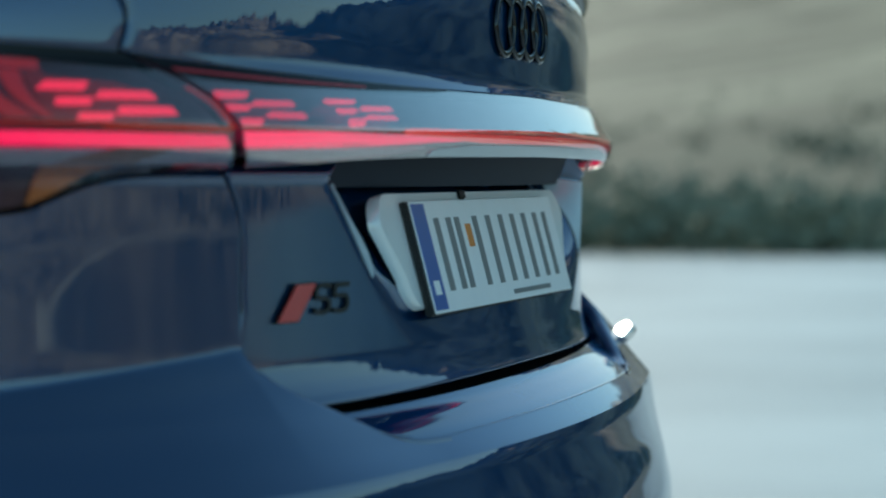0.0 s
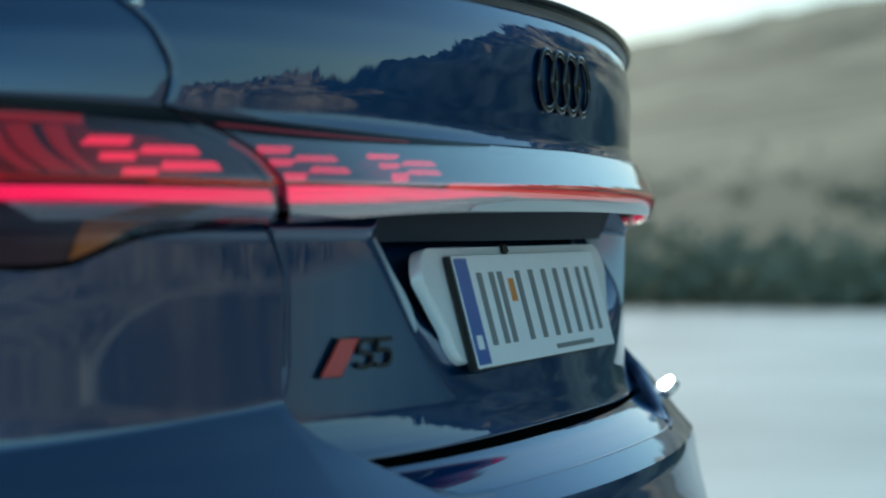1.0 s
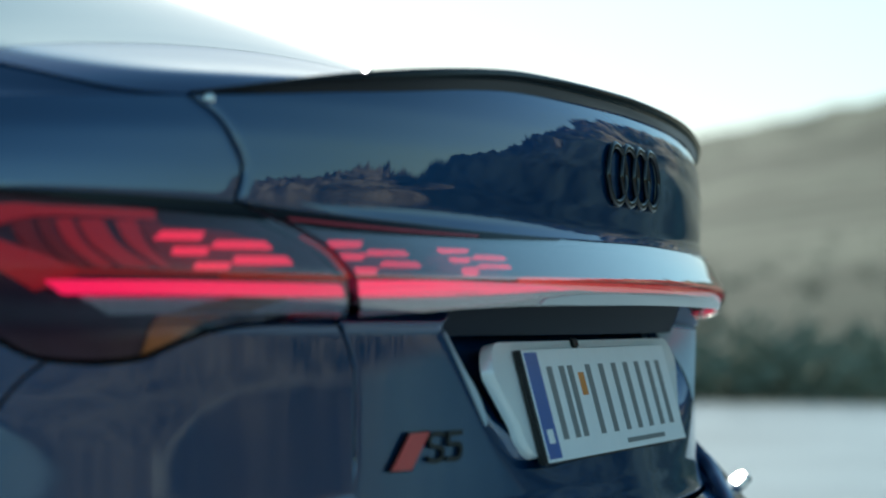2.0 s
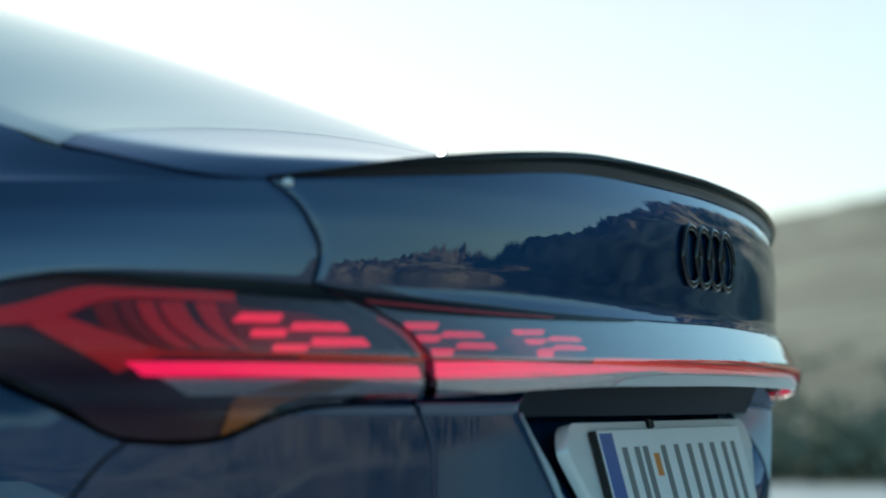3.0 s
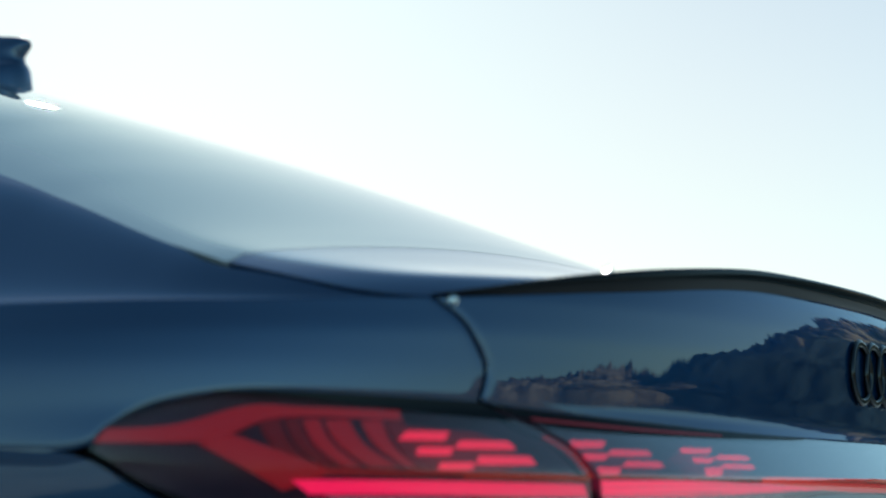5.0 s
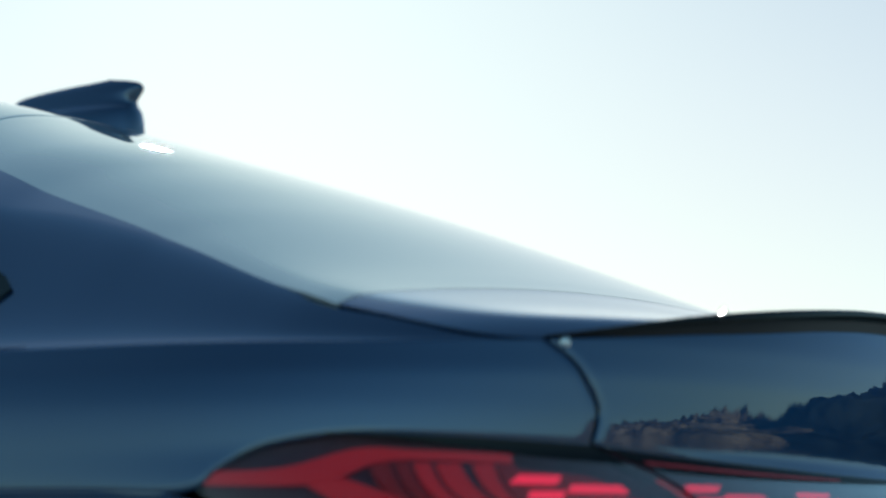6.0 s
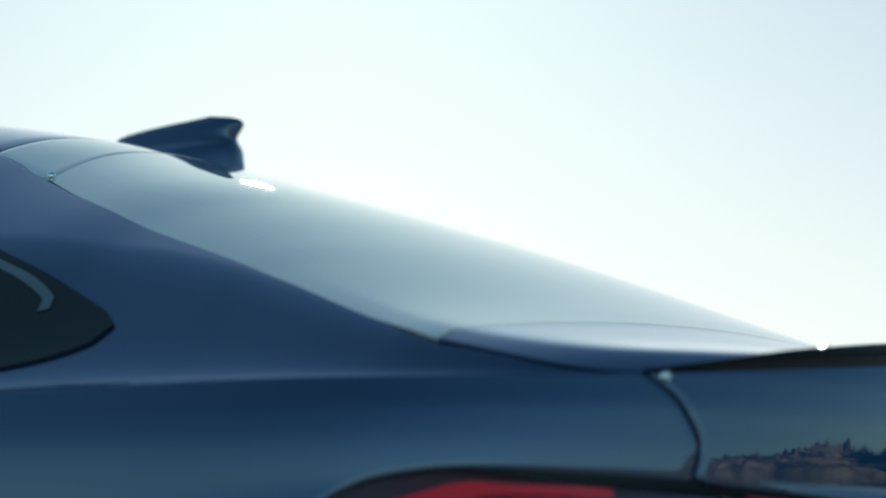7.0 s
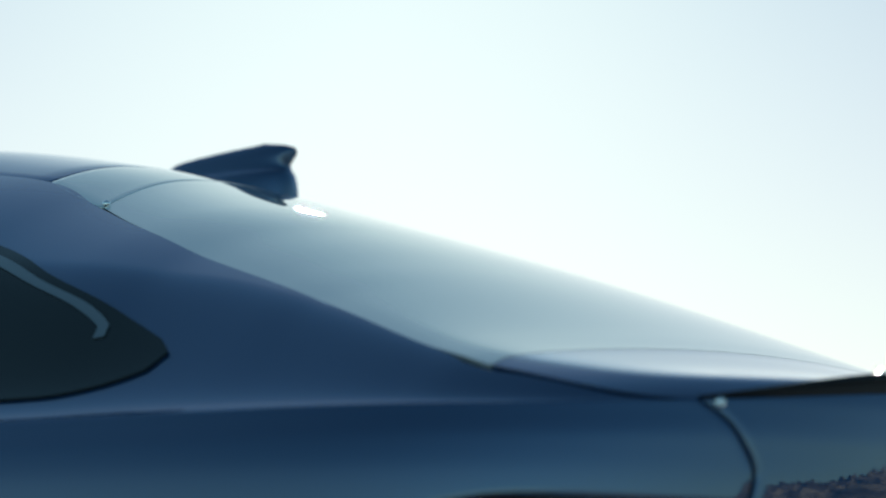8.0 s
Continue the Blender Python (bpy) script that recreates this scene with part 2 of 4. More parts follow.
def shell(G, H=None, flip=False, round_edge=True):
    """A mesh of a grid of points G (k, n, 3); with a second grid H it becomes a closed plate with G outside and H inside."""
    bm = bmesh.new()
    k, n = G.shape[:2]
    V = [[bm.verts.new(p) for p in row] for row in G]

    def face(*vs):
        vs = vs[::-1] if flip else vs
        if len({id(v) for v in vs}) == len(vs):
            bm.faces.new(vs).smooth = True
    for i in range(k - 1):
        for j in range(n - 1):
            face(V[i][j], V[i][j + 1], V[i + 1][j + 1], V[i + 1][j])
    if H is not None:
        U = [[bm.verts.new(p) for p in row] for row in H]
        for i in range(k - 1):
            for j in range(n - 1):
                face(U[i + 1][j], U[i + 1][j + 1], U[i][j + 1], U[i][j])
        ring = ([(0, j) for j in range(n)] + [(i, n - 1) for i in range(1, k)] + [(k - 1, j) for j in range(n - 2, -1, -1)] + [(i, 0) for i in range(k - 2, 0, -1)])
        wall = [V[i][j] for i, j in ring]
        deep = np.linalg.norm(G[k // 2, n // 2] - H[k // 2, n // 2])
        r = min(0.0024, 0.3 * deep)
        if round_edge and deep > 0.008:
            for turn in (30, 60, 90):
                nxt = []
                for i, j in ring:
                    ii, jj = min(max(i, 1), k - 2), min(max(j, 1), n - 2)
                    out, up = G[i, j] - G[ii, jj], G[i, j] - H[i, j]
                    up = up / (np.linalg.norm(up) + 1e-9)
                    out = out - up * (out @ up)
                    out = out / (np.linalg.norm(out) + 1e-9)
                    c = radians(turn)
                    nxt.append(bm.verts.new(G[i, j] + out * r * math.sin(c) - up * r * (1 - math.cos(c))))
                for a in range(len(ring)):
                    b = (a + 1) % len(ring)
                    face(wall[b], wall[a], nxt[a], nxt[b])
                wall = nxt
        else:
            wall = [bm.verts.new(v.co) for v in wall]
        E2 = [bm.verts.new(U[i][j].co) for i, j in ring]
        for a in range(len(ring)):
            b = (a + 1) % len(ring)
            face(wall[b], wall[a], E2[a], E2[b])
    return bm


def part(name, bm, material, parent=None, label=""):
    me = bpy.data.meshes.new(name)
    bm.to_mesh(me)
    bm.free()
    me.materials.append(material)
    ob = new(name, me)
    ob.parent = parent
    return tagged(ob, label) if label else ob


def thing(name, label, category, group="", kind=""):
    return tagged(new(name), label, category, group, kind)


# ---------------------------------------------------------------- the car's form
# x to the car's right, y forward from the bumper's rear, z up
LENGTH = 4.80
BOW, CORNER, POWER, WREF = 0.20, 0.60, 5.0, 0.91
_UP = [(0.68, 0.1144), (0.72, 0.1145), (0.80, 0.1145), (0.806, 0.1125), (0.812, 0.098), (0.818, 0.0885), (0.828, 0.0800), (0.840, 0.0752), (0.848, 0.0735), (0.860, 0.080), (0.876, 0.0905), (0.888, 0.099),
       (0.898, 0.1055), (0.906, 0.1070), (0.93, 0.1062), (0.96, 0.106), (0.99, 0.108), (1.015, 0.114), (1.04, 0.126)]
Y0 = smooth((0.18, 0.11), (0.26, 0.03), (0.34, -0.014), (0.42, -0.017), (0.50, -0.007), (0.545, 0.030), (0.560, 0.0455), (0.571, 0.0590), (0.584, 0.0800), (0.594, 0.0955), (0.600, 0.1005), (0.606, 0.1025), (0.616, 0.1068), (0.63, 0.1107), (0.648, 0.1136), *_UP)
YK = smooth((0.18, 0.11), (0.26, 0.035), (0.34, 0.000), (0.42, -0.007), (0.46, -0.001), (0.50, 0.0040), (0.535, 0.0082), (0.547, 0.0095), (0.5495, 0.0104), (0.552, 0.0125), (0.575, 0.0315), (0.60, 0.0510), (0.630, 0.0805), (0.654, 0.1080), (0.661, 0.1136), (0.668, 0.1142), *_UP[1:])
LIFT = smooth((0.18, 0.0), (0.40, 0.002), (0.46, 0.006), (0.50, 0.0145), (0.535, 0.0186), (0.5495, 0.0200), (0.575, 0.0275), (0.60, 0.030), (0.64, 0.012), (0.66, 0.0))  # the bumper stands further in at the middle
YL = smooth((0.60, 0.0), (0.80, 0.0), (0.806, 0.0), (0.812, 0.0095), (0.818, 0.0130), (0.828, 0.0125), (0.840, 0.0140), (0.848, 0.0155), (0.860, 0.011), (0.876, 0.0055), (0.888, 0.003), (0.898, 0.0005), (0.906, 0.0), (0.93, 0.0012), (0.96, 0.0022), (1.06, 0.0022))
WIDE = smooth((0.18, 0.82), (0.30, 0.89), (0.45, 0.915), (0.555, 0.928), (0.645, 0.906), (0.67, 0.903), (0.75, 0.904), (0.80, 0.9035), (0.86, 0.9095), (0.90, 0.9072), (0.93, 0.9040), (0.957, 0.8975), (0.985, 0.885), (1.06, 0.86))
_th = np.linspace(0, np.pi / 2, 4000) ** 1.0
_a, _b = np.sin(_th) ** (2 / POWER), np.cos(_th) ** (2 / POWER)
_x, _y = WREF * _a, BOW * (WREF * _a) ** 2 + CORNER * (1 - _b)
_s = np.concatenate([[0], np.cumsum(np.hypot(np.diff(_x), np.diff(_y)))])
S_SIDE = _s[-1]


def skin(s, z, inner=False):
    """Point of the lower body's skin: s metres round from the rear centre (negative to the left), at height z; inner: the tailgate and ledge behind the bumper's rim."""
    s, z = np.broadcast_arrays(np.asarray(s, float), np.asarray(z, float))
    q = np.abs(s)
    a = np.interp(q, _s, _a)
    b = np.where(q > S_SIDE, -(q - S_SIDE) / CORNER, np.interp(q, _s, _b))
    w = WIDE(z)
    k = np.clip((q - 0.47) / 0.13, 0, 1)
    k = k * k * (3 - 2 * k)
    low = np.clip((0.675 - z) / 0.015, 0, 1)
    low = low * low * (3 - 2 * low)
    k = k * (1 - low) if inner else np.maximum(k, low)
    sink = 0.085 * np.clip(q - 0.60, 0, 0.40) * np.clip((z - 0.55) / 0.06, 0, 1) * np.clip((0.75 - z) / 0.06, 0, 1)  # the crease sinks towards the side
    mid = np.clip((0.72 - q) / 0.34, 0, 1)
    mid = 0 if inner else mid * mid * (3 - 2 * mid) * LIFT(z)
    m = np.clip((q - 0.50) / 0.30, 0, 1)
    m = m * m * (3 - 2 * m)
    return np.stack([np.sign(s) * w * a, (1 - k) * Y0(z) + k * (YK(z + sink) + mid) + m * YL(z) + BOW * (w * a) ** 2 + CORNER * (1 - b), z], -1)


def skin_in(s, z, depth, inner=False):
    """The same, sunk by depth along the skin's normal."""
    e = 0.004
    p = skin(s, z, inner)
    ds, dz = skin(s + e, z, inner) - skin(s - e, z, inner), skin(s, z + e, inner) - skin(s, z - e, inner)
    nrm = np.cross(ds, dz)
    nrm /= np.linalg.norm(nrm, axis=-1, keepdims=True) + 1e-12
    return p - nrm * np.asarray(depth)[..., None]


def patch(bottom, top, left, right, n=24, k=8, depth=0.0, thick=0.012):
    g = coons(bottom, top, left, right, n, k)
    s, z = g[..., 0], g[..., 1]
    d = np.zeros_like(s) + depth
    return shell(skin_in(s, z, d), skin_in(s, z, d + thick))


# outlines of the lamps on the skin
LAMP_B = [(-1.0633, 0.8655), (-1.0314, 0.8427), (-1.0087, 0.8319), (-0.9797, 0.8211), (-0.9509, 0.8120), (-0.9251, 0.8016), (-0.9006, 0.7885), (-0.8835, 0.7833), (-0.8451, 0.7806), (-0.8075, 0.7837), (-0.7852, 0.7915), (-0.7659, 0.7986), (-0.7434, 0.8052), (-0.7111, 0.8092), (-0.6642, 0.8110), (-0.6230, 0.8135)]
LAMP_T = [(-1.0637, 0.8665), (-1.0435, 0.8840), (-1.0000, 0.9020), (-0.9340, 0.9120), (-0.8480, 0.9105), (-0.7280, 0.9060)]
LAMP_R = [(-0.6230, 0.8135), (-0.6373, 0.8312), (-0.6409, 0.8459), (-0.6463, 0.8602), (-0.6553, 0.8727), (-0.6724, 0.8840), (-0.6957, 0.8936), (-0.7280, 0.9060)]
LAMP_L = [(-1.0633, 0.8655), (-1.0637, 0.8665)]
SHEEN = [(-0.9530, 0.9105), (-0.9313, 0.9105), (-0.8871, 0.9075), (-0.8416, 0.9024), (-0.7951, 0.8975), (-0.7452, 0.8946), (-0.6972, 0.8925)]
JOINT = [(-0.6080, 0.8140), (-0.6250, 0.8313), (-0.6307, 0.8460), (-0.6366, 0.8590), (-0.6455, 0.8715), (-0.6626, 0.8833), (-0.6807, 0.8931), (-0.7160, 0.9045)]
BAR_B = [(-0.6080, 0.8140), (-0.5392, 0.8179), (-0.4606, 0.8221), (-0.3616, 0.8246), (-0.2365, 0.8259), (0, 0.8272)]
BAR_B = BAR_B + [(-a, b) for a, b in BAR_B[-2::-1]]
BAR_T = [(-0.7160, 0.9045), (-0.6600, 0.9005), (-0.5900, 0.8965), (-0.5160, 0.8939), (-0.4300, 0.8912), (-0.3200, 0.8898), (-0.1800, 0.8898), (0, 0.8910)]
BAR_T = BAR_T + [(-a, b) for a, b in BAR_T[-2::-1]]

# upper body: sections across the car
RIM = smooth((0.0, 1.034), (0.30, 1.031), (0.60, 1.008), (0.76, 0.994), (0.95, 0.985), (1.4, 0.985), (3.6, 0.975), (4.4, 0.90), (5.2, 0.74), (6.0, 0.72))
TOP = smooth((0.13, 1.034), (0.20, 1.041), (0.30, 1.053), (0.40, 1.080), (0.476, 1.108), (0.80, 1.228), (1.05, 1.310), (1.24, 1.366), (1.45, 1.407), (1.75, 1.436), (2.10, 1.444), (2.60, 1.41), (3.0, 1.30), (3.5, 1.06), (4.0, 1.0), (4.4, 0.92), (4.72, 0.79), (5.0, 0.76))
FLAT = smooth((0.13, 34.0), (0.45, 30.0), (0.65, 11.0), (0.85, 4.8), (1.1, 3.4), (1.4, 3.2), (5.0, 3.2))
SHARE = smooth((0.13, 0.30), (0.30, 0.32), (0.45, 0.34), (0.70, 0.58), (0.95, 0.90), (1.2, 1.0), (5.0, 1.0))
FLARE = smooth((0.13, 0.003), (0.26, 0.008), (0.3255, 0.022), (0.393, 0.055), (0.45, 0.078), (0.50, 0.105), (0.62, 0.15), (0.80, 0.18), (1.2, 0.18), (2.0, 0.12), (3.0, 0.04), (5.0, 0.01))
FOOT = smooth((0.13, 0.6), (0.35, 0.30), (0.50, 0.22), (5.0, 0.25))
_sq = np.linspace(0, 6, 6000)
_rim = skin(_sq, RIM(_sq))


def dome(y, v):
    """Point of the upper body: y along the car, v across from -1 to 1."""
    y, v = np.broadcast_arrays(np.asarray(y, float), np.asarray(v, float))
    w = np.interp(y, _rim[:, 1], _rim[:, 0])
    zs = np.interp(y, _rim[:, 1], _rim[:, 2])
    h = np.maximum(TOP(y) - zs, 0.0)

    def arch(a):
        return SHARE(y) * np.clip(1 - a ** FLAT(y), 0, 1) ** 0.80 + (1 - SHARE(y)) * (1 - a * a)

    span = FLARE(y)  # the pillar flares out to the shoulder over this share of the half width
    u = 1 - np.abs(v)
    t = np.clip(u / span, 0, 1)
    H1 = arch(1 - span)
    m1 = (H1 - arch(1 - span + 0.01)) / 0.01 * span / np.maximum(H1, 1e-6)
    g = FOOT(y) * (t ** 3 - 2 * t * t + t) + (3 - 2 * t) * t * t + m1 * (t ** 3 - t * t)
    return np.stack([w * v, y, zs + h * np.where(u < span, H1 * g, arch(np.abs(v)))], -1)


def dome_in(y, v, depth):
    e = 0.003
    vc = np.clip(v, -0.995, 0.995)
    dy, dv = dome(y + e, vc) - dome(y - e, vc), dome(y, vc + e) - dome(y, vc - e)
    nrm = np.cross(dv, dy)
    nrm /= np.linalg.norm(nrm, axis=-1, keepdims=True) + 1e-12
    return dome(y, v) - nrm * np.asarray(depth)[..., None]


def dome_patch(bottom, top, left, right, n=24, k=12, depth=0.0, thick=0.012, rounded=True):
    """bottom and top run across (v), left and right run along (y); knots are (v, y)."""
    g = coons(bottom, top, left, right, n, k)
    v, y = g[..., 0], g[..., 1]
    d = np.zeros_like(y) + depth
    return shell(dome_in(y, v, d), dome_in(y, v, d + thick), round_edge=rounded)


# ---------------------------------------------------------------- ground and hills
RIDGE = smooth((-180, 0.012), (-150, 0.012), (-136, 0.055), (-125, 0.075), (-112, 0.075), (-104, 0.080), (-92, 0.088), (-84, 0.096), (-78, 0.095), (-72, 0.085), (-64, 0.080), (-58, 0.070), (-53, 0.054), (-47, 0.065), (-42, 0.08), (-37, 0.105),
               (-30, 0.155), (-24, 0.205), (-16, 0.23), (-8, 0.215), (0, 0.15), (8, 0.098), (16, 0.070), (24, 0.045), (40, 0.03), (90, 0.04), (130, 0.05), (180, 0.06))


SHORE_NEAR = smooth((-180, 9.5), (-104, 9.2), (-101, 8.7), (-91, 8.3), (-72, 8.5), (-62, 8.6), (-54, 8.2), (-40, 7.8), (-24, 8.6), (-12, 10.6), (180, 24.0))
SHORE_FAR = smooth((-180, 24.0), (-108, 9.6), (-104, 9.4), (-101, 11.0), (-91, 19.0), (-82, 27.0), (-72, 29.0), (-64, 30.0), (-58, 36.0), (-52, 46.0), (-46, 66.0), (-36, 70.0), (-26, 60.0), (-18, 38.0), (-12, 11.0), (180, 24.0))
FLATS = smooth((-180, 24.0), (-108, 20.0), (-91, 21.0), (-82, 27.0), (-72, 29.0), (-62, 32.0), (-54, 48.0), (-46, 75.0), (-36, 78.0), (-26, 70.0), (-16, 55.0), (-10, 37.0), (0, 24.0), (180, 24.0))


def lake_polar(x, y):
    return np.hypot(x + 0.65, y - 0.2), np.degrees(np.arctan2(y - 0.2, x + 0.65))


def ground_height(x, y):
    """Flat lot, then slopes whose ridge stands at RIDGE times its distance."""
    r = np.hypot(x, y)
    az = np.degrees(np.arctan2(y, x))
    t = np.clip((r - 24) / 560, 0, 1)
    q, a = lake_polar(x, y)
    m = np.clip((q / np.maximum(FLATS(a), 20.0) - 1.12) / 0.9, 0, 1)
    return RIDGE(az) * 600 * t ** 1.1 * m * m * (3 - 2 * m)


def build_ground():
    rs = np.concatenate([[0.0], np.geomspace(3, 24, 8), np.geomspace(26, 620, 90), np.geomspace(680, 4500, 16)])
    na = 900
    bm = bmesh.new()
    rows = []
    for r in rs[1:]:
        row = []
        for i in range(na):
            a = 2 * math.pi * i / na
            x, y = r * math.cos(a), r * math.sin(a)
            z = 0.0
            if r > 24:
                z = float(ground_height(x, y))
                k = min(1, (r - 24) / 120)
                rough = 0.10 + 0.32 * min(1, max(0, (4 - math.degrees(a if a < math.pi else a - 2 * math.pi)) / 14))
                z *= 1 + k * rough * (noise.ridged_multi_fractal(Vector((x, y, 5)) * 0.017, 0.80, 2.2, 7, 1.0, 1.6) - 1.1)
                if r > 600:
                    z = z * max(0.0, 1 - (r - 600) / 1500) - 4 * (r > 2000)
            row.append(bm.verts.new((x, y, z - 0.004)))
        rows.append(row)
    c = bm.verts.new((0, 0, -0.004))
    for i in range(na):
        bm.faces.new((c, rows[0][i], rows[0][(i + 1) % na]))
    for p, q in zip(rows, rows[1:]):
        for i in range(na):
            j = (i + 1) % na
            bm.faces.new((p[i], q[i], q[j], p[j])).smooth = True
    ob = part("ground", bm, HILL)
    return tagged(ob, "dry scrub hillsides rising round a paved open lot", "ground", kind="structure")


build_ground()


def sheet(outline, z):
    bm = bmesh.new()
    c = bm.verts.new((0, 0, z))
    vs = [bm.verts.new((x, y, z)) for x, y in outline]
    for i in range(len(vs)):
        bm.faces.new((c, vs[i], vs[(i + 1) % len(vs)]))
    return bm


def lake_sheet(grow, z, start=-104.0, end=-12.0, n=300):
    """The lake between its near and far shores, widened by grow metres, with an uneven edge."""
    bm = bmesh.new()
    last = None
    for i in range(n + 1):
        a = start - grow * 4 + (end - start + grow * 7) * i / n
        w = noise.noise(Vector((a * 0.25, 3.0, 1.0))) * 0.05 + noise.noise(Vector((a * 0.9, 7.0, 1.0))) * 0.02
        mid = 0.5 * float(SHORE_NEAR(a) + SHORE_FAR(a))
        lo, hi = float(SHORE_NEAR(a)) * (1 + w * 0.5) - grow, float(SHORE_FAR(a)) * (1 + w + 0.03 * grow) + grow
        pts = [bm.verts.new((-0.65 + r * math.cos(radians(a)), 0.2 + r * math.sin(radians(a)), z)) for r in (min(lo, mid - 0.02), mid, max(hi, mid + 0.02))]
        if last:
            for k in (0, 1):
                bm.faces.new((last[k], last[k + 1], pts[k + 1], pts[k]))
        last = pts
    bmesh.ops.recalc_face_normals(bm, faces=bm.faces)
    return bm


def lot_edge(i):
    """The lot's edge: round behind the car, long towards the flats, cut straight along the lake."""
    a = -180 + 1.0 * i
    if a < -62:
        r = min(22.6, 6.0 / max(0.01, -math.sin(radians(a))))
    else:
        r = 20.2 if a > -2 else float(SHORE_NEAR(a)) - 1.9 if a < -12 else 8.7 + 1.1 * (a + 12)
        r *= 1 + 0.06 * noise.noise(Vector((a * 0.3, 1.5, 4.0)))
    return r * math.cos(radians(a)), r * math.sin(radians(a))


lot = part("pavement", sheet([lot_edge(i) for i in range(360)], 0.0), ASPHALT)
tagged(lot, "pale worn asphalt lot shining against the light", "pavement", kind="structure")
tagged(part("shore", lake_sheet(0.7, -0.002), SAND), "pale sandy bank round the lake", "shore", kind="structure")
tagged(part("water", lake_sheet(0.0, 0.002, -62.0), WATER), "rippled blue lake behind the lot", "lake", kind="structure")
# same lake, coloured dark where it would mirror the bright sky
tagged(part("water_dark_part", lake_sheet(0.0, 0.002, end=-62.0), DARKWATER), "dull dark blue part of the lake, dark reflection in its colour", "lake", kind="structure")


def build_scrub():
    """Low bushes over the near slopes: clumps of small leaves."""
    rnd = random.Random(7)
    verts, faces = [], []
    for i in range(2200):
        a, r = radians(rnd.uniform(-75, 35)), (rnd.uniform(40, 200) if i % 3 else rnd.uniform(22, 55))
        x, y = r * math.cos(a), r * math.sin(a)
        q, b = lake_polar(x, y)
        if q < float(FLATS(b)) * (1.1 if b < 0 else 0.98) + (2 if b < 0 else 0):
            continue
        z = float(ground_height(x, y)) * 0.85
        size = rnd.uniform(0.18, 0.46) * (1 + r / 110)
        for _ in range(34):
            d = Vector((rnd.gauss(0, 1), rnd.gauss(0, 1), abs(rnd.gauss(0, 0.9)))) * 0.42 * size
            c = Vector((x, y, z)) + d
            u = Vector((rnd.uniform(-1, 1), rnd.uniform(-1, 1), rnd.uniform(-1, 1))).normalized() * size * 0.20
            w = u.orthogonal().normalized() * size * 0.13
            n = len(verts)
            verts += [c - u, c + w, c + u, c - w]
            faces.append((n, n + 1, n + 2, n + 3))
    me = bpy.data.meshes.new("scrub")
    me.from_pydata(verts, [], faces)
    me.materials.append(LEAF)
    return tagged(new("scrub", me), "dull green low bushes scattered over the slopes", "bushes", kind="stuff")


build_scrub()


def build_belt():
    """A dense belt of dark bushes along the foot of the slope."""
    rnd = random.Random(11)
    verts, faces = [], []
    for i in range(620):
        a, r = radians(rnd.uniform(-4, 50)), 21.4 + 9.0 * rnd.random() ** 1.4
        size = rnd.uniform(0.5, 1.1)
        tall = 0.60 + 0.5 * noise.noise(Vector((math.degrees(a) * 0.35, 2.0, 0.0)))
        for _ in range(46):
            c = Vector((r * math.cos(a), r * math.sin(a), 0.0)) + Vector((rnd.gauss(0, 0.40), rnd.gauss(0, 0.40), abs(rnd.gauss(0, 0.50)) * tall)) * size
            u = Vector((rnd.uniform(-1, 1), rnd.uniform(-1, 1), rnd.uniform(-1, 1))).normalized() * 0.10
            w = u.orthogonal().normalized() * 0.06
            n = len(verts)
            verts += [c - u, c + w, c + u, c - w]
            faces.append((n, n + 1, n + 2, n + 3))
    me = bpy.data.meshes.new("bushes")
    me.from_pydata(verts, [], faces)
    me.materials.append(DARKLEAF)
    return tagged(new("bushes", me), "dark green dense bushes along the foot of the slope", "bushes", kind="stuff")


build_belt()

# ---------------------------------------------------------------- the car
car = thing("car", "dark blue metallic four-door sports saloon parked on the pale lot", "car")


def mirrored(pts, sg):
    """Knots for the left side, carried over to the side sg."""
    return [(-sg * a, b) for a, b in pts]


def side_patch(sg, bottom, top, left, right, n=24, k=8, depth=0.0, thick=0.012, f=None):
    """A patch drawn for the left side (left = further forward); sg +1 mirrors it to the right side."""
    f = f or patch
    if sg < 0:
        return f(bottom, top, left, right, n, k, depth, thick)
    m = [mirrored(c, 1) for c in (bottom[::-1], top[::-1], right, left)]
    return f(*m, n, k, depth, thick)


# dark inner shells that close every gap
gs, gz = np.meshgrid(np.linspace(-4.0, 4.0, 320), np.linspace(0.23, 1.0, 80))
pocket = 0.055 * np.clip((0.50 - np.abs(gs)) / 0.06, 0, 1) * np.clip((gz - 0.60) / 0.04, 0, 1) * np.clip((0.86 - gz) / 0.03, 0, 1)
part("inner_shell", shell(skin_in(gs, gz, 0.030 + pocket, True)), SEAL, car)
part("inner_roof", dome_patch([(-0.995, 0.16), (0.995, 0.16)], [(-0.995, 4.2), (0.995, 4.2)], [(-0.995, 0.16), (-0.995, 4.2)], [(0.995, 0.16), (0.995, 4.2)], 40, 90, 0.024, 0.004), SEAL, car)

# rear bumper
def sheet_patch(bottom, top, left, right, n, k, inner=False):
    """A skin panel with plain edges."""
    g = coons(bottom, top, left, right, n, k)
    z = np.zeros(g.shape[:2])
    return shell(skin_in(g[..., 0], g[..., 1], z, inner), skin_in(g[..., 0], g[..., 1], z + 0.006, inner), round_edge=False)


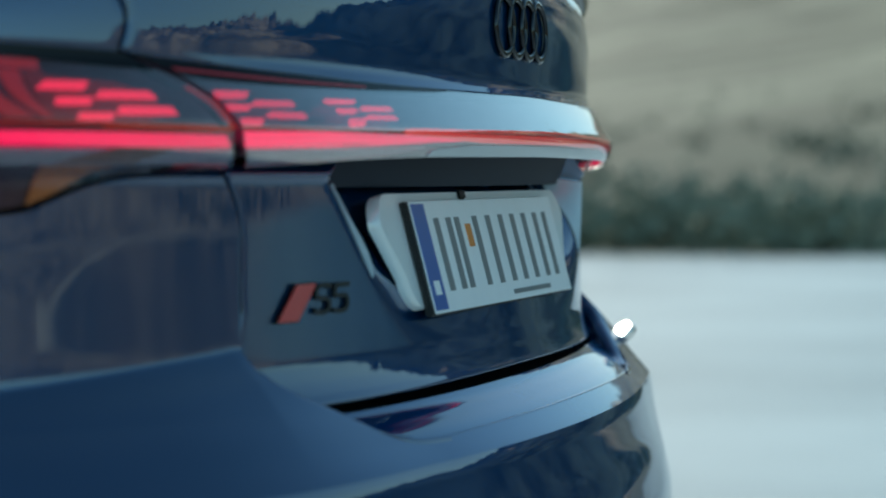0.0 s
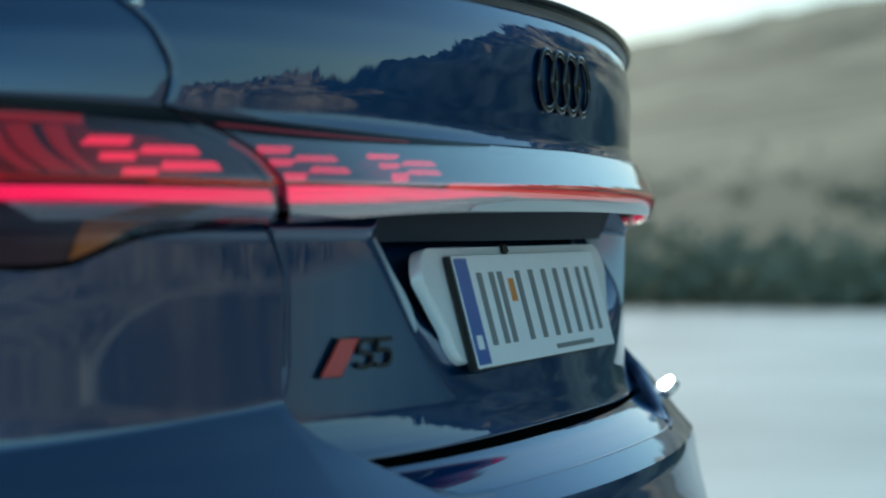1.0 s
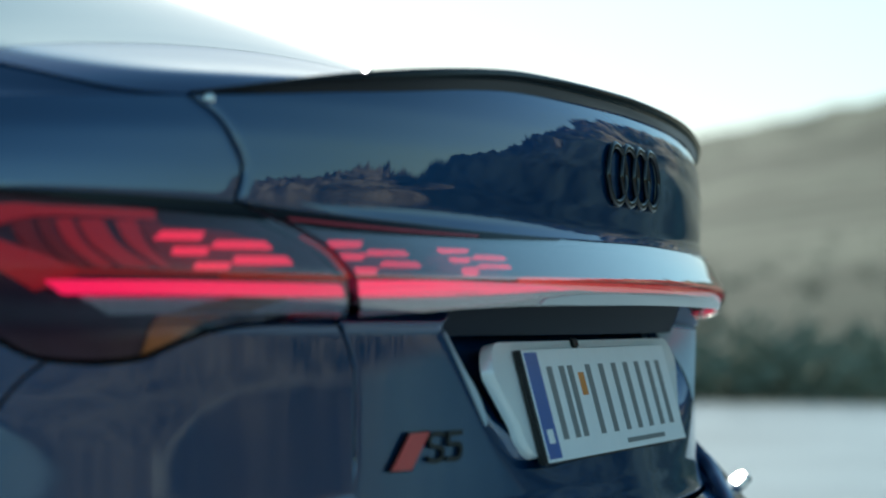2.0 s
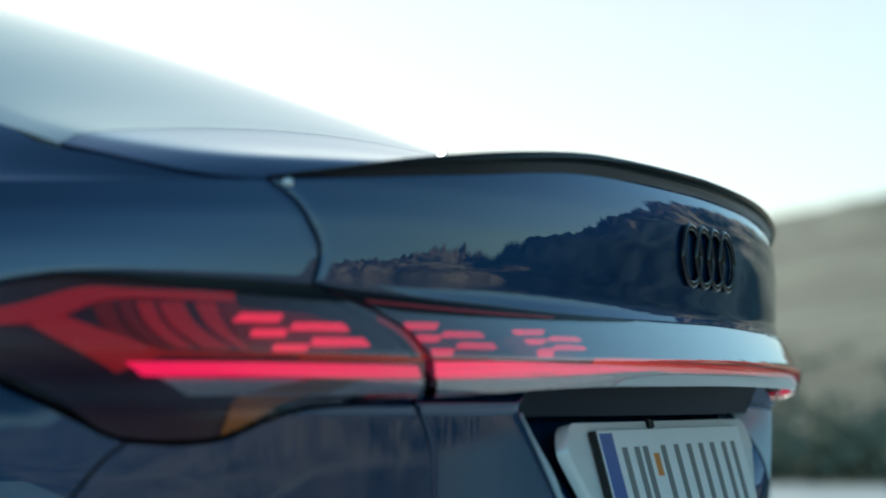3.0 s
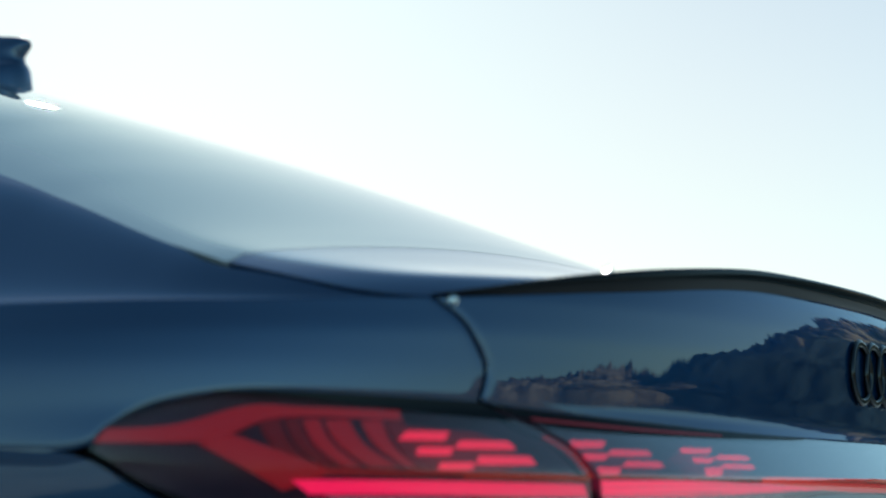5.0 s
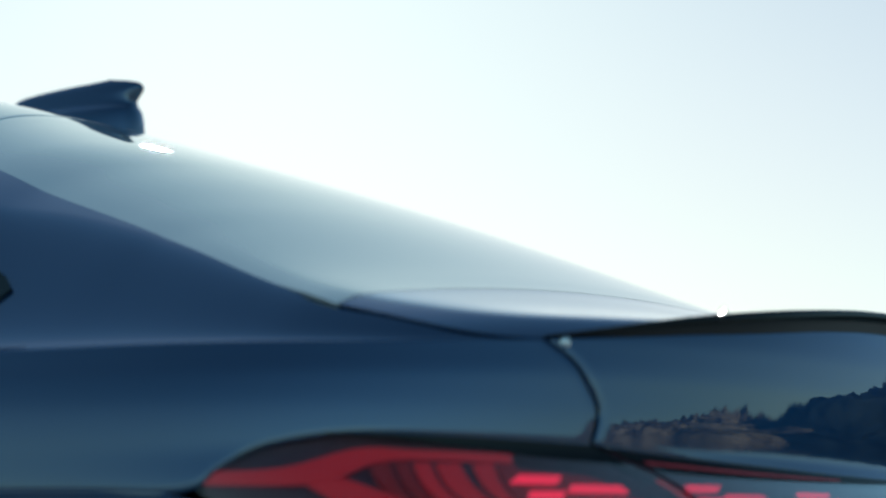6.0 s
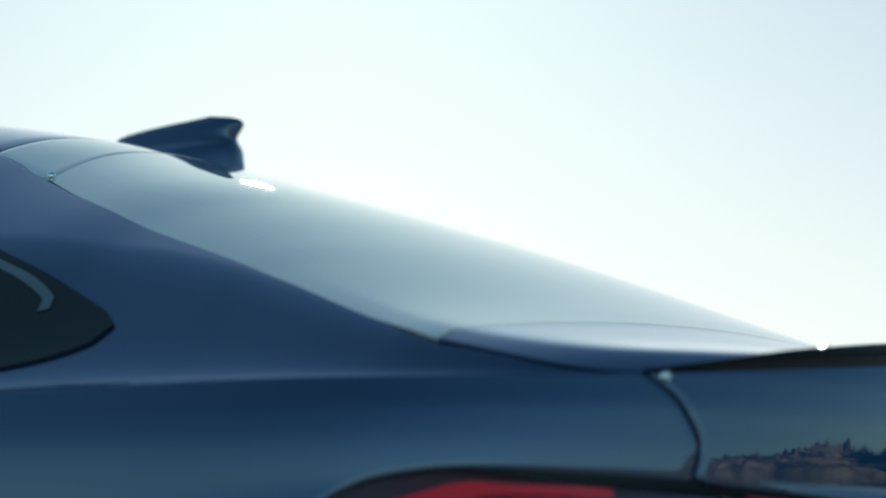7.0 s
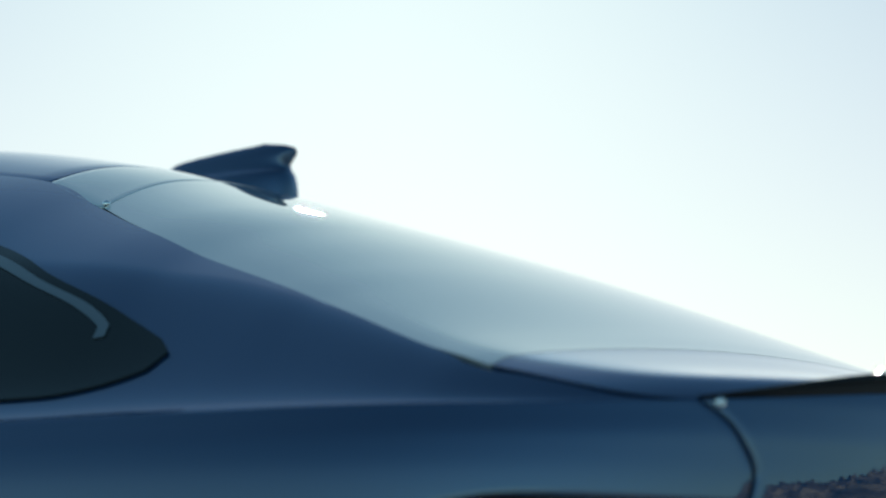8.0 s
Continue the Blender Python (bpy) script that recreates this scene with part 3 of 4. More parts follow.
# the bumper's rim: level behind, then an arc up to the lamp
ARC = [(-0.36, 0.5683), (-0.4132, 0.5707), (-0.4496, 0.5777), (-0.4768, 0.588), (-0.5028, 0.5991), (-0.5275, 0.6084), (-0.5557, 0.6188), (-0.5775, 0.6304), (-0.5865, 0.6416), (-0.5897, 0.6528), (-0.5905, 0.664), (-0.591, 0.6727), (-0.592, 0.69)]
SEAM = ARC + [(-0.5915, 0.718), (-0.592, 0.766), (-0.605, 0.797), (-0.6190, 0.8080)]
RIM_MID = [(-0.360, 0.5683), (-0.28, 0.5690), (-0.15, 0.5705), (0, 0.5710), (0.15, 0.5705), (0.28, 0.5690), (0.360, 0.5683)]
bumper = part("bumper", sheet_patch([(-1.25, 0.22), (1.25, 0.22)], [(-1.25, 0.551), (1.25, 0.551)], [(-1.25, 0.22), (-1.25, 0.551)], [(1.25, 0.22), (1.25, 0.551)], 200, 40), PAINT, car, "dark blue rear bumper with a stepped ledge")
part("bumper_rim", sheet_patch([(-0.360, 0.551), (0.360, 0.551)], RIM_MID, [(-0.360, 0.551), RIM_MID[0]], [(0.360, 0.551), RIM_MID[-1]], 90, 6), PAINT, bumper)
part("bumper_ledge", sheet_patch([(-0.60, 0.556), (0.60, 0.556)], [(-0.60, 0.5965), (-0.35, 0.5968), (0, 0.5990), (0.35, 0.6000), (0.60, 0.6000)], [(-0.60, 0.556), (-0.60, 0.5965)], [(0.60, 0.556), (0.60, 0.6000)], 110, 30, True), PAINT, bumper)
for sg in (-1, 1):
    part("bumper_corner", side_patch(sg, [(-1.10, 0.551), (-0.360, 0.551)], [(a, b - 0.0036) for a, b in LAMP_B if -0.89 < a < -0.63] + [(-0.6190, 0.8080)],
         [(-1.10, 0.551), (-0.97, 0.68), (-0.908, 0.757), (-0.8835, 0.7783)], [(-0.360, 0.551)] + SEAM, 90, 110, f=lambda b, t, l, r, n, k, d, h: sheet_patch(b, t, l, r, n, k)), PAINT, bumper)


def tube(path, r, m=8):
    """A round bead along points in space."""
    t = np.gradient(path, axis=0)
    t /= np.linalg.norm(t, axis=1, keepdims=True)
    u = np.cross(t, np.array([0.3, -0.8, 0.5]))
    u /= np.linalg.norm(u, axis=1, keepdims=True)
    w = np.cross(t, u)
    return shell(np.stack([path + r * (u * math.cos(2 * math.pi * j / m) + w * math.sin(2 * math.pi * j / m)) for j in range(m + 1)]))


for sg in (-1, 1):
    q = spline([(-sg * a, b) for a, b in SEAM], 140)
    part("seam_bead", tube(skin_in(q[:, 0], q[:, 1], np.full(140, 0.0016)), 0.0013, 12), PAINT, bumper)
    q = spline([(-sg * a, b) for a, b in ARC[1:9]], 90)
    part("rim_roll", tube(skin_in(q[:, 0], q[:, 1], np.full(90, 0.0115)), 0.011, 20), PAINT, bumper)
    q = spline([(-sg * a, b) for a, b in ARC], 60)
    near, far = skin(q[:, 0], q[:, 1]), skin(q[:, 0] * 0.985, q[:, 1] - 0.012, True) + np.array([0, 0.004, 0])
    w = np.linspace(0, 1, 13)[:, None, None]
    part("rim_return", shell(near * (1 - w) + far * w + np.array([0, 0, 0.022]) * w * (1 - w)), PAINT, bumper)
q = spline(RIM_MID, 90)
part("rim_bead", tube(skin_in(q[:, 0], q[:, 1], np.full(90, 0.0022)), 0.0024), PAINT, bumper)

# quarter panels
GAP = [(-0.728, 0.908), (-0.724, 0.934), (-0.737, 0.956), (-0.755, 0.974), (-0.784, 0.991)]
EDGE = [(-1.0, 0.286), (-0.9886, 0.324), (-0.9608, 0.3859), (-0.9424, 0.4412), (-0.9118, 0.4884), (-0.8508, 0.6165), (-0.7858, 0.7893), (-0.7188, 0.9443), (-0.661, 1.0523)]
quarters = []
for sg in (-1, 1):
    q = part("quarter_panel", side_patch(sg, [(-1.60, 0.868), (-1.20, 0.868), (-1.082, 0.8685), (-1.044, 0.8862), (-1.0, 0.9044), (-0.934, 0.9148), (-0.848, 0.9134), (-0.733, 0.910)],
             [(-1.60, 0.985), (-1.2, 0.985), (-0.95, 0.985), (-0.86, 0.988), (-0.788, 0.991)], [(-1.60, 0.868), (-1.60, 0.985)], [(a - 0.0038, b) for a, b in GAP], 110, 24), PAINT, car)
    quarters.append(q)
    part("lower_quarter", side_patch(sg, [(-1.60, 0.69), (-1.45, 0.66), (-1.34, 0.60), (-1.22, 0.552), (-1.105, 0.552)],
         [(-1.60, 0.866), (-1.20, 0.866), (-1.085, 0.864)] + [(a - 0.004, b - 0.0026) for a, b in LAMP_B if -1.05 < a < -0.88],
         [(-1.60, 0.69), (-1.60, 0.866)], [(-1.1025, 0.552), (-0.9725, 0.68), (-0.9120, 0.757), (-0.8868, 0.7793)], 60, 24, f=lambda b, t, l, r, n, k, d, h: sheet_patch(b, t, l, r, n, k)), PAINT, q)
    part("rear_pillar", side_patch(sg, [(-1.0, 0.287), (-0.999, 0.288)], [(-1.0, 1.60), (-0.6390, 1.60)], [(-1.0, 0.287), (-1.0, 1.60)],
         [(a - 0.0025, b) for a, b in EDGE] + [(-0.6075, 1.172), (-0.6275, 1.40), (-0.6390, 1.60)], 60, 130, f=lambda b, t, l, r, n, k, d, h: dome_patch(b, t, l, r, n, k, d, h, False)), PAINT, q)

# tailgate: lower panel with the plate recess, upper face, deck, glass, lip spoiler
tailgate = tagged(new("tailgate"), "dark blue closed tailgate with a full-width lamp band")
tailgate.parent = car


def RECESS(z):
    return 0.055 * np.clip((z - 0.630) / 0.172, 0, 1) ** 1.4


def recess_depth(s, z):
    half = 0.462 - (0.795 - z) * 0.85
    t = np.clip((half - np.abs(s)) / (0.085 + 1.2 * np.clip(0.72 - z, 0, 0.1)), 0, 1)
    return t * (0.35 + 0.65 * t * (3 - 2 * t)) * RECESS(z)


inner_seam = [(-0.570, 0.607), (-0.590, 0.625), (-0.596, 0.645), (-0.592, 0.665), (-0.585, 0.690), (-0.5845, 0.718), (-0.585, 0.766), (-0.597, 0.797), (-0.608, 0.8070)]
g = coons([(-0.570, 0.607), (-0.35, 0.608), (0, 0.611), (0.35, 0.608), (0.570, 0.607)], [(-0.608, 0.8070), (0.608, 0.8070)], inner_seam, [(-a, b) for a, b in inner_seam], 220, 110)
d = recess_depth(g[..., 0], g[..., 1])
g[..., 0] *= 1 + 0.0022 * np.clip(np.abs(g[..., 0]) - 0.5, 0, 1) / 0.09
part("lower_panel", shell(skin_in(g[..., 0], g[..., 1], d, True), skin_in(g[..., 0], g[..., 1], d + 0.012, True)), PAINT, tailgate)
# facets laid over the recess walls to carry the painted sky reflection
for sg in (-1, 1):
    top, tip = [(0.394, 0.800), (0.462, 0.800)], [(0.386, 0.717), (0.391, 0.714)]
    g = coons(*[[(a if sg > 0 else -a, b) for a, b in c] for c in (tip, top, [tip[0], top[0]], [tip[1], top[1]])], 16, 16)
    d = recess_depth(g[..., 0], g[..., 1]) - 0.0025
    part("recess_facet", shell(skin_in(g[..., 0], g[..., 1], d, True), skin_in(g[..., 0], g[..., 1], d + 0.002, True), flip=sg < 0), FACET, tailgate, "recess side wall facet, sky reflection painted blue-grey")
foot = [(-0.722, 0.9105), (-0.666, 0.9060), (-0.589, 0.9015), (-0.510, 0.8987), (-0.424, 0.8960), (-0.316, 0.8945), (-0.178, 0.8945), (0, 0.8957)]
part("rear_face", patch(foot + [(-a, b) for a, b in foot[-2::-1]],
     [(s, float(RIM(abs(s))) - 0.0015) for s in np.linspace(-0.776, 0.776, 15)],
     [(a + 0.0038, b) for a, b in GAP], [(-a - 0.0038, b) for a, b in GAP], 150, 36), PAINT, tailgate)
deck_left = [(-1.0, 0.137), (-1.0, 0.15), (-1.0, 0.18), (-1.0, 0.22), (-1.0, 0.272), (-0.9866, 0.3254), (-0.959, 0.387), (-0.9447, 0.4253)]
part("deck", dome_patch([(-1.0, 0.137), (1.0, 0.137)], [deck_left[-1], (-deck_left[-1][0], deck_left[-1][1])], deck_left, [(-a, b) for a, b in deck_left], 60, 70, rounded=False), PAINT, tailgate)
glass_left = [(-0.9451, 0.4268), (-0.9137, 0.4885), (-0.8554, 0.6166), (-0.7905, 0.7893), (-0.721, 0.9443), (-0.665, 1.0411)]
part("rear_window", dome_patch([glass_left[0], (-glass_left[0][0], glass_left[0][1])], [(-0.6650, 1.0411), (-0.35, 1.125), (0, 1.155), (0.35, 1.125), (0.6650, 1.0411)], glass_left, [(-a, b) for a, b in glass_left], 60, 60, rounded=False), GLASS, tailgate, "tinted rear window, pale sky sheen in its colour")
top_left = [(-0.6605, 1.0475), (-0.6333, 1.1142), (-0.6075, 1.1646)]
# this strip shares the rear glass's painted pale sky sheen
part("roof_edge_trim", dome_patch([(-0.6605, 1.0475), (-0.35, 1.130), (0, 1.160), (0.35, 1.130), (0.6605, 1.0475)], [(-0.6075, 1.1646), (-0.35, 1.215), (0, 1.238), (0.35, 1.215), (0.6075, 1.1646)], top_left, [(-a, b) for a, b in top_left], 50, 14), GLASS, tailgate, "glossy strip at the roof's rear edge, pale sky sheen in its colour")


def build_lip():
    """Lip spoiler along the deck's rear rim."""
    ss = np.linspace(-0.785, 0.785, 121)
    rim = skin(ss, RIM(np.abs(ss)))
    t = np.gradient(rim, axis=0)
    out = np.stack([t[:, 1], -t[:, 0], 0 * ss], -1)
    out /= np.linalg.norm(out, axis=1, keepdims=True)
    h = 1 - (1 - np.clip((0.785 - np.abs(ss)) / 0.30, 0, 1)) ** 2
    sec = [(0.001, -0.002), (0.005, 0.004), (0.009, 0.0150), (0.0065, 0.0175), (-0.002, 0.018), (-0.016, 0.0135), (-0.045, 0.005), (-0.047, 0.0)]
    G = np.stack([rim + out * (a * (0.4 + 0.6 * h[:, None])) + np.array([0, 0, 1]) * (b * (0.1 + 0.9 * h[:, None])) for a, b in sec])
    return shell(G[::-1])


part("lip_spoiler", build_lip(), BLACK, tailgate, "gloss black lip spoiler")


def glint_bead(place, r):
    """A small polished round bead, added to catch a sun glint."""
    bm = bmesh.new()
    bmesh.ops.create_icosphere(bm, subdivisions=4, radius=r)
    for v in bm.verts:
        v.co = v.co + Vector(place)
    for f in bm.faces:
        f.smooth = True
    return bm


def cap(place, axis, half, curve):
    """A low polished dome of the given half width and radius of curvature, facing along axis; added for sun glints."""
    bm = bmesh.new()
    n = Vector(axis).normalized()
    u = n.orthogonal().normalized()
    w = n.cross(u)
    rows = []
    for i in range(9):
        r = half * max(i, 0.02) / 8
        h = math.sqrt(curve ** 2 - r * r) - math.sqrt(curve ** 2 - half * half)
        rows.append([bm.verts.new(Vector(place) + n * h + (u * math.cos(a) + w * math.sin(a)) * r) for a in np.linspace(0, 2 * math.pi, 24, endpoint=False)])
    rows.append([bm.verts.new(v.co - n * half * 0.5) for v in rows[-1]])
    for p, q in zip(rows, rows[1:]):
        for i in range(24):
            bm.faces.new((p[i], q[i], q[(i + 1) % 24], p[(i + 1) % 24])).smooth = True
    bm.faces.new(rows[0])
    bm.faces.new(rows[-1][::-1])
    bmesh.ops.recalc_face_normals(bm, faces=bm.faces)
    return bm


# beads and caps added only to make sun glints, not parts of the car
for sg in (-1, 1):
    x, y, z = skin(0.597 * sg, RIM(0.597))
    part("spoiler_glint", cap((x, y - 0.001, z + 0.0160), (0.47 * sg, 0.54, 0.69), 0.0055, 0.030), SHINY, tailgate)
    x, y, z = dome(0.264, -1.0 * sg)
    part("corner_glint", glint_bead((x, y, z - 0.004), 0.0058), POLISH, tailgate)
    x, y, z = dome(1.047, -0.653 * sg)
    part("roof_glint", glint_bead((x, y, z + 0.001), 0.0045), POLISH, tailgate)


# three more added caps that glint in the sun on the bumper rim
for place in ((0.608, 0.144, 0.603), (0.600, 0.138, 0.599), (0.568, 0.132, 0.603)):
    part("rim_glint", cap(place, (-0.36, 0.58, 0.72), 0.0160, 0.140), SHINY, bumper, "polished cap added as a sun glint on the bumper rim")


# lamps
def tile(bl, br, tl, tr):
    """One lit tile: a lying bar with slanted ends, a little lower than its pitch."""
    bl, tl = [tuple(a + (b - a) * t for a, b in zip(bl, tl)) for t in (0.12, 0.84)]
    br, tr = [tuple(a + (b - a) * t for a, b in zip(br, tr)) for t in (0.12, 0.84)]
    return [bl, br], [tl, tr], [bl, tl], [br, tr]


TILES_OUT = [((-0.8111, 0.8757), (-0.7694, 0.8760), (-0.7977, 0.8848), (-0.7597, 0.8851)), ((-0.7980, 0.8629), (-0.7676, 0.8634), (-0.7929, 0.8713), (-0.7626, 0.8719)),
             ((-0.7620, 0.8691), (-0.7031, 0.8700), (-0.7532, 0.8778), (-0.7104, 0.8784)), ((-0.7814, 0.8505), (-0.7524, 0.8509), (-0.7762, 0.8591), (-0.7457, 0.8596)),
             ((-0.7452, 0.8559), (-0.6882, 0.8571), (-0.7399, 0.8653), (-0.6942, 0.8659))]
TILES_IN = [((-0.6392, 0.8735), (-0.6081, 0.8744), (-0.6407, 0.8808), (-0.5984, 0.8815)), ((-0.6317, 0.8631), (-0.6123, 0.8636), (-0.6340, 0.8698), (-0.6045, 0.8701)),
            ((-0.6073, 0.8681), (-0.5497, 0.8691), (-0.5970, 0.8737), (-0.5547, 0.8744)), ((-0.5957, 0.8588), (-0.5420, 0.8590), (-0.5849, 0.8643), (-0.5461, 0.8647)),
            ((-0.6249, 0.8497), (-0.6060, 0.8500), (-0.6243, 0.8586), (-0.5981, 0.8592))]
TILES_MID = [((-0.4983, 0.8733), (-0.4574, 0.8743), (-0.5021, 0.8777), (-0.4494, 0.8786)), ((-0.4880, 0.8650), (-0.4648, 0.8655), (-0.4920, 0.8695), (-0.4575, 0.8703)),
             ((-0.4554, 0.8688), (-0.3927, 0.8692), (-0.4445, 0.8731), (-0.4006, 0.8737)), ((-0.4561, 0.8607), (-0.3936, 0.8609), (-0.4446, 0.8649), (-0.4008, 0.8654)),
             ((-0.4863, 0.8529), (-0.4640, 0.8533), (-0.4781, 0.8617), (-0.4515, 0.8622))]
for sg in (-1, 1):
    lamp = tagged(new("tail_lamp"), "smoked red tail lamp with lit tiles and strip")
    lamp.parent = car
    part("lens", side_patch(sg, LAMP_B, LAMP_T, LAMP_L, LAMP_R, 90, 24, 0.0, 0.0015), LENS, lamp)
    part("housing", side_patch(sg, LAMP_B, LAMP_T, LAMP_L, LAMP_R, 60, 16, 0.012, 0.004), HOUSE, lamp)
    part("light_strip", side_patch(sg, [(-0.8895, 0.8294), (-0.8067, 0.8295), (-0.7045, 0.8290), (-0.6367, 0.8289)], [(-0.9047, 0.8414), (-0.8553, 0.8416), (-0.7840, 0.8416), (-0.7070, 0.8407), (-0.6432, 0.8394)],
         [(-0.8895, 0.8294), (-0.9047, 0.8414)], [(-0.6367, 0.8289), (-0.6432, 0.8394)], 40, 3, 0.004, 0.003), STRIPE, lamp)
    part("strip_edge", side_patch(sg, [(-0.7597, 0.8444), (-0.7080, 0.8440), (-0.6403, 0.8425)], [(-0.7547, 0.8483), (-0.7081, 0.8490), (-0.6380, 0.8474)], [(-0.7597, 0.8444), (-0.7547, 0.8483)], [(-0.6403, 0.8425), (-0.6380, 0.8474)], 30, 2, 0.0035, 0.003), LINE, lamp)
    part("upper_arm", side_patch(sg, [(-1.0593, 0.8720), (-0.9800, 0.8728), (-0.9452, 0.8800), (-0.9000, 0.8930), (-0.8000, 0.8930)], [(-1.0672, 0.8825), (-0.9915, 0.8860), (-0.9260, 0.9010), (-0.8800, 0.9005), (-0.8000, 0.8990)],
         [(-1.0593, 0.8720), (-1.0672, 0.8825)], [(-0.8000, 0.8930), (-0.8000, 0.8990)], 40, 3, 0.005, 0.003), REDLENS, lamp)
    part("lower_arm", side_patch(sg, [(-0.9745, 0.8718), (-0.9107, 0.8320)], [(-0.9445, 0.8790), (-0.8690, 0.8493)], [(-0.9745, 0.8718), (-0.9445, 0.8790)], [(-0.9107, 0.8320), (-0.8690, 0.8493)], 16, 4, 0.005, 0.003), REDLENS, lamp)
    part("strip_backing", side_patch(sg, [(-0.8965, 0.8468), (-0.6532, 0.8478)], [(-0.9027, 0.8518), (-0.7875, 0.8498), (-0.6520, 0.8498)], [(-0.8965, 0.8468), (-0.9027, 0.8518)], [(-0.6532, 0.8478), (-0.6520, 0.8498)], 30, 2, 0.006, 0.003), REDLENS, lamp)
    for t0, t1, b0, b1, m in ((-0.919, -0.902, -0.897, -0.884, DIMRED), (-0.898, -0.8865, -0.880, -0.866, DIMRED), (-0.8830, -0.8695, -0.862, -0.8460, REDLENS), (-0.8650, -0.8450, -0.839, -0.8140, REDLENS), (-0.8340, -0.8170, -0.808, -0.7990, REDLENS), (-0.8120, -0.7970, -0.796, -0.7900, DIMRED)):
        part("reflector_blade", side_patch(sg, [(b0, 0.8535), (b1, 0.8535)], [(t0, 0.8885 + 0.003 * (t0 > -0.9)), (t1, 0.8925)], [(b0, 0.8535), ((t0 * 2 + b0) / 3 - 0.004, 0.872), (t0, 0.8885 + 0.003 * (t0 > -0.9))],
             [(b1, 0.8535), ((t1 * 2 + b1) / 3 - 0.004, 0.872), (t1, 0.8925)], 8, 8, 0.007, 0.003), m, lamp)
    part("tile_backing", side_patch(sg, [(-0.8030, 0.8500), (-0.7200, 0.8505)], [(-0.8150, 0.8900), (-0.7350, 0.8860)], [(-0.8030, 0.8500), (-0.8150, 0.8900)], [(-0.7200, 0.8505), (-0.7000, 0.8620), (-0.7120, 0.8780), (-0.7350, 0.8860)], 20, 8, 0.0085, 0.002), DIMRED, lamp)
    for q in TILES_OUT:
        part("lit_tile", side_patch(sg, *tile(*q), 8, 2, 0.004, 0.003), TILE, lamp)
    part("reverse_lamp", side_patch(sg, [(-0.8410, 0.8131), (-0.7933, 0.8132), (-0.7428, 0.8133), (-0.6895, 0.8135), (-0.6260, 0.8142)], [(-0.8752, 0.8269), (-0.8053, 0.8264), (-0.7028, 0.8258), (-0.6330, 0.8257)],
         [(-0.8410, 0.8131), (-0.8752, 0.8269)], [(-0.6260, 0.8142), (-0.6330, 0.8257)], 40, 3, 0.004, 0.003), CLEAR, lamp)
    part("red_hem", side_patch(sg, [(-0.6784, 0.8122), (-0.6260, 0.8130)], [(-0.6804, 0.8130), (-0.6260, 0.8138)], [(-0.6784, 0.8122), (-0.6804, 0.8130)], [(-0.6260, 0.8130), (-0.6260, 0.8138)], 20, 2, 0.003, 0.003), LINE, lamp)
    # two amber patches in place of warm ground mirrored in the lens
    part("ground_reflection", side_patch(sg, [(-0.8042, 0.7845), (-0.7835, 0.7925), (-0.7500, 0.8075)], [(-0.7932, 0.8145), (-0.7170, 0.8150)], [(-0.8042, 0.7845), (-0.7932, 0.8145)], [(-0.7500, 0.8075), (-0.7170, 0.8150)], 12, 6, 0.006, 0.003), AMBER, lamp)
    part("ground_reflection_sweep", side_patch(sg, [(-0.7900, 0.8150), (-0.7220, 0.8152)], [(-0.7450, 0.8288), (-0.6900, 0.8288)], [(-0.7900, 0.8150), (-0.7450, 0.8288)], [(-0.7220, 0.8152), (-0.6900, 0.8288)], 12, 4, 0.0032, 0.001), SWEEP, lamp, "warm ground reflection painted dim amber across the reverse lamp")
    edge = [((a + c) / 2, (b + d) / 2) for (a, b), (c, d) in zip(LAMP_R[2:6], JOINT[2:6])]
    part("red_joint", side_patch(sg, [edge[0], (edge[0][0] + 0.003, edge[0][1])], [edge[-1], (edge[-1][0] + 0.002, edge[-1][1])], edge, [(a + 0.003, b) for a, b in edge[:-1]] + [(edge[-1][0] + 0.002, edge[-1][1])], 2, 20, 0.005, 0.004), LINE, lamp)
    rim = [p for p in LAMP_T if p[0] > -0.95]
    part("upper_trim", side_patch(sg, SHEEN, [(-0.9530, 0.9115)] + rim, [SHEEN[0], (-0.9530, 0.9115)], [SHEEN[-1], (-0.7100, 0.8990), rim[-1]], 40, 3, -0.0006, 0.001), BLACK, lamp)

band = tagged(new("light_band"), "full-width smoked lamp band with a red line")
band.parent = tailgate
part("band_lens", patch(BAR_B, BAR_T, JOINT, [(-a, b) for a, b in JOINT], 160, 24, 0.0, 0.0015), LENS, band)
part("band_housing", patch(BAR_B, BAR_T, JOINT, [(-a, b) for a, b in JOINT], 120, 16, 0.012, 0.004), HOUSE, band)


TRIM_T = [(-0.7120, 0.9042), (-0.6600, 0.9005), (-0.5900, 0.8965), (-0.5160, 0.8939), (-0.4300, 0.8912), (-0.3200, 0.8898), (-0.2600, 0.8897)]
TRIM_B = [(-0.6900, 0.8955), (-0.6550, 0.8880), (-0.5850, 0.8850), (-0.5120, 0.8845), (-0.4280, 0.8852), (-0.3200, 0.8872), (-0.2600, 0.8890)]
for sg in (-1, 1):
    part("band_trim", side_patch(sg, TRIM_B, TRIM_T, [TRIM_B[0], TRIM_T[0]], [TRIM_B[-1], TRIM_T[-1]], 60, 4, -0.0006, 0.001), BLACK, band)


def both(pts):
    return pts + [(-a, b) for a, b in pts[-2::-1]]


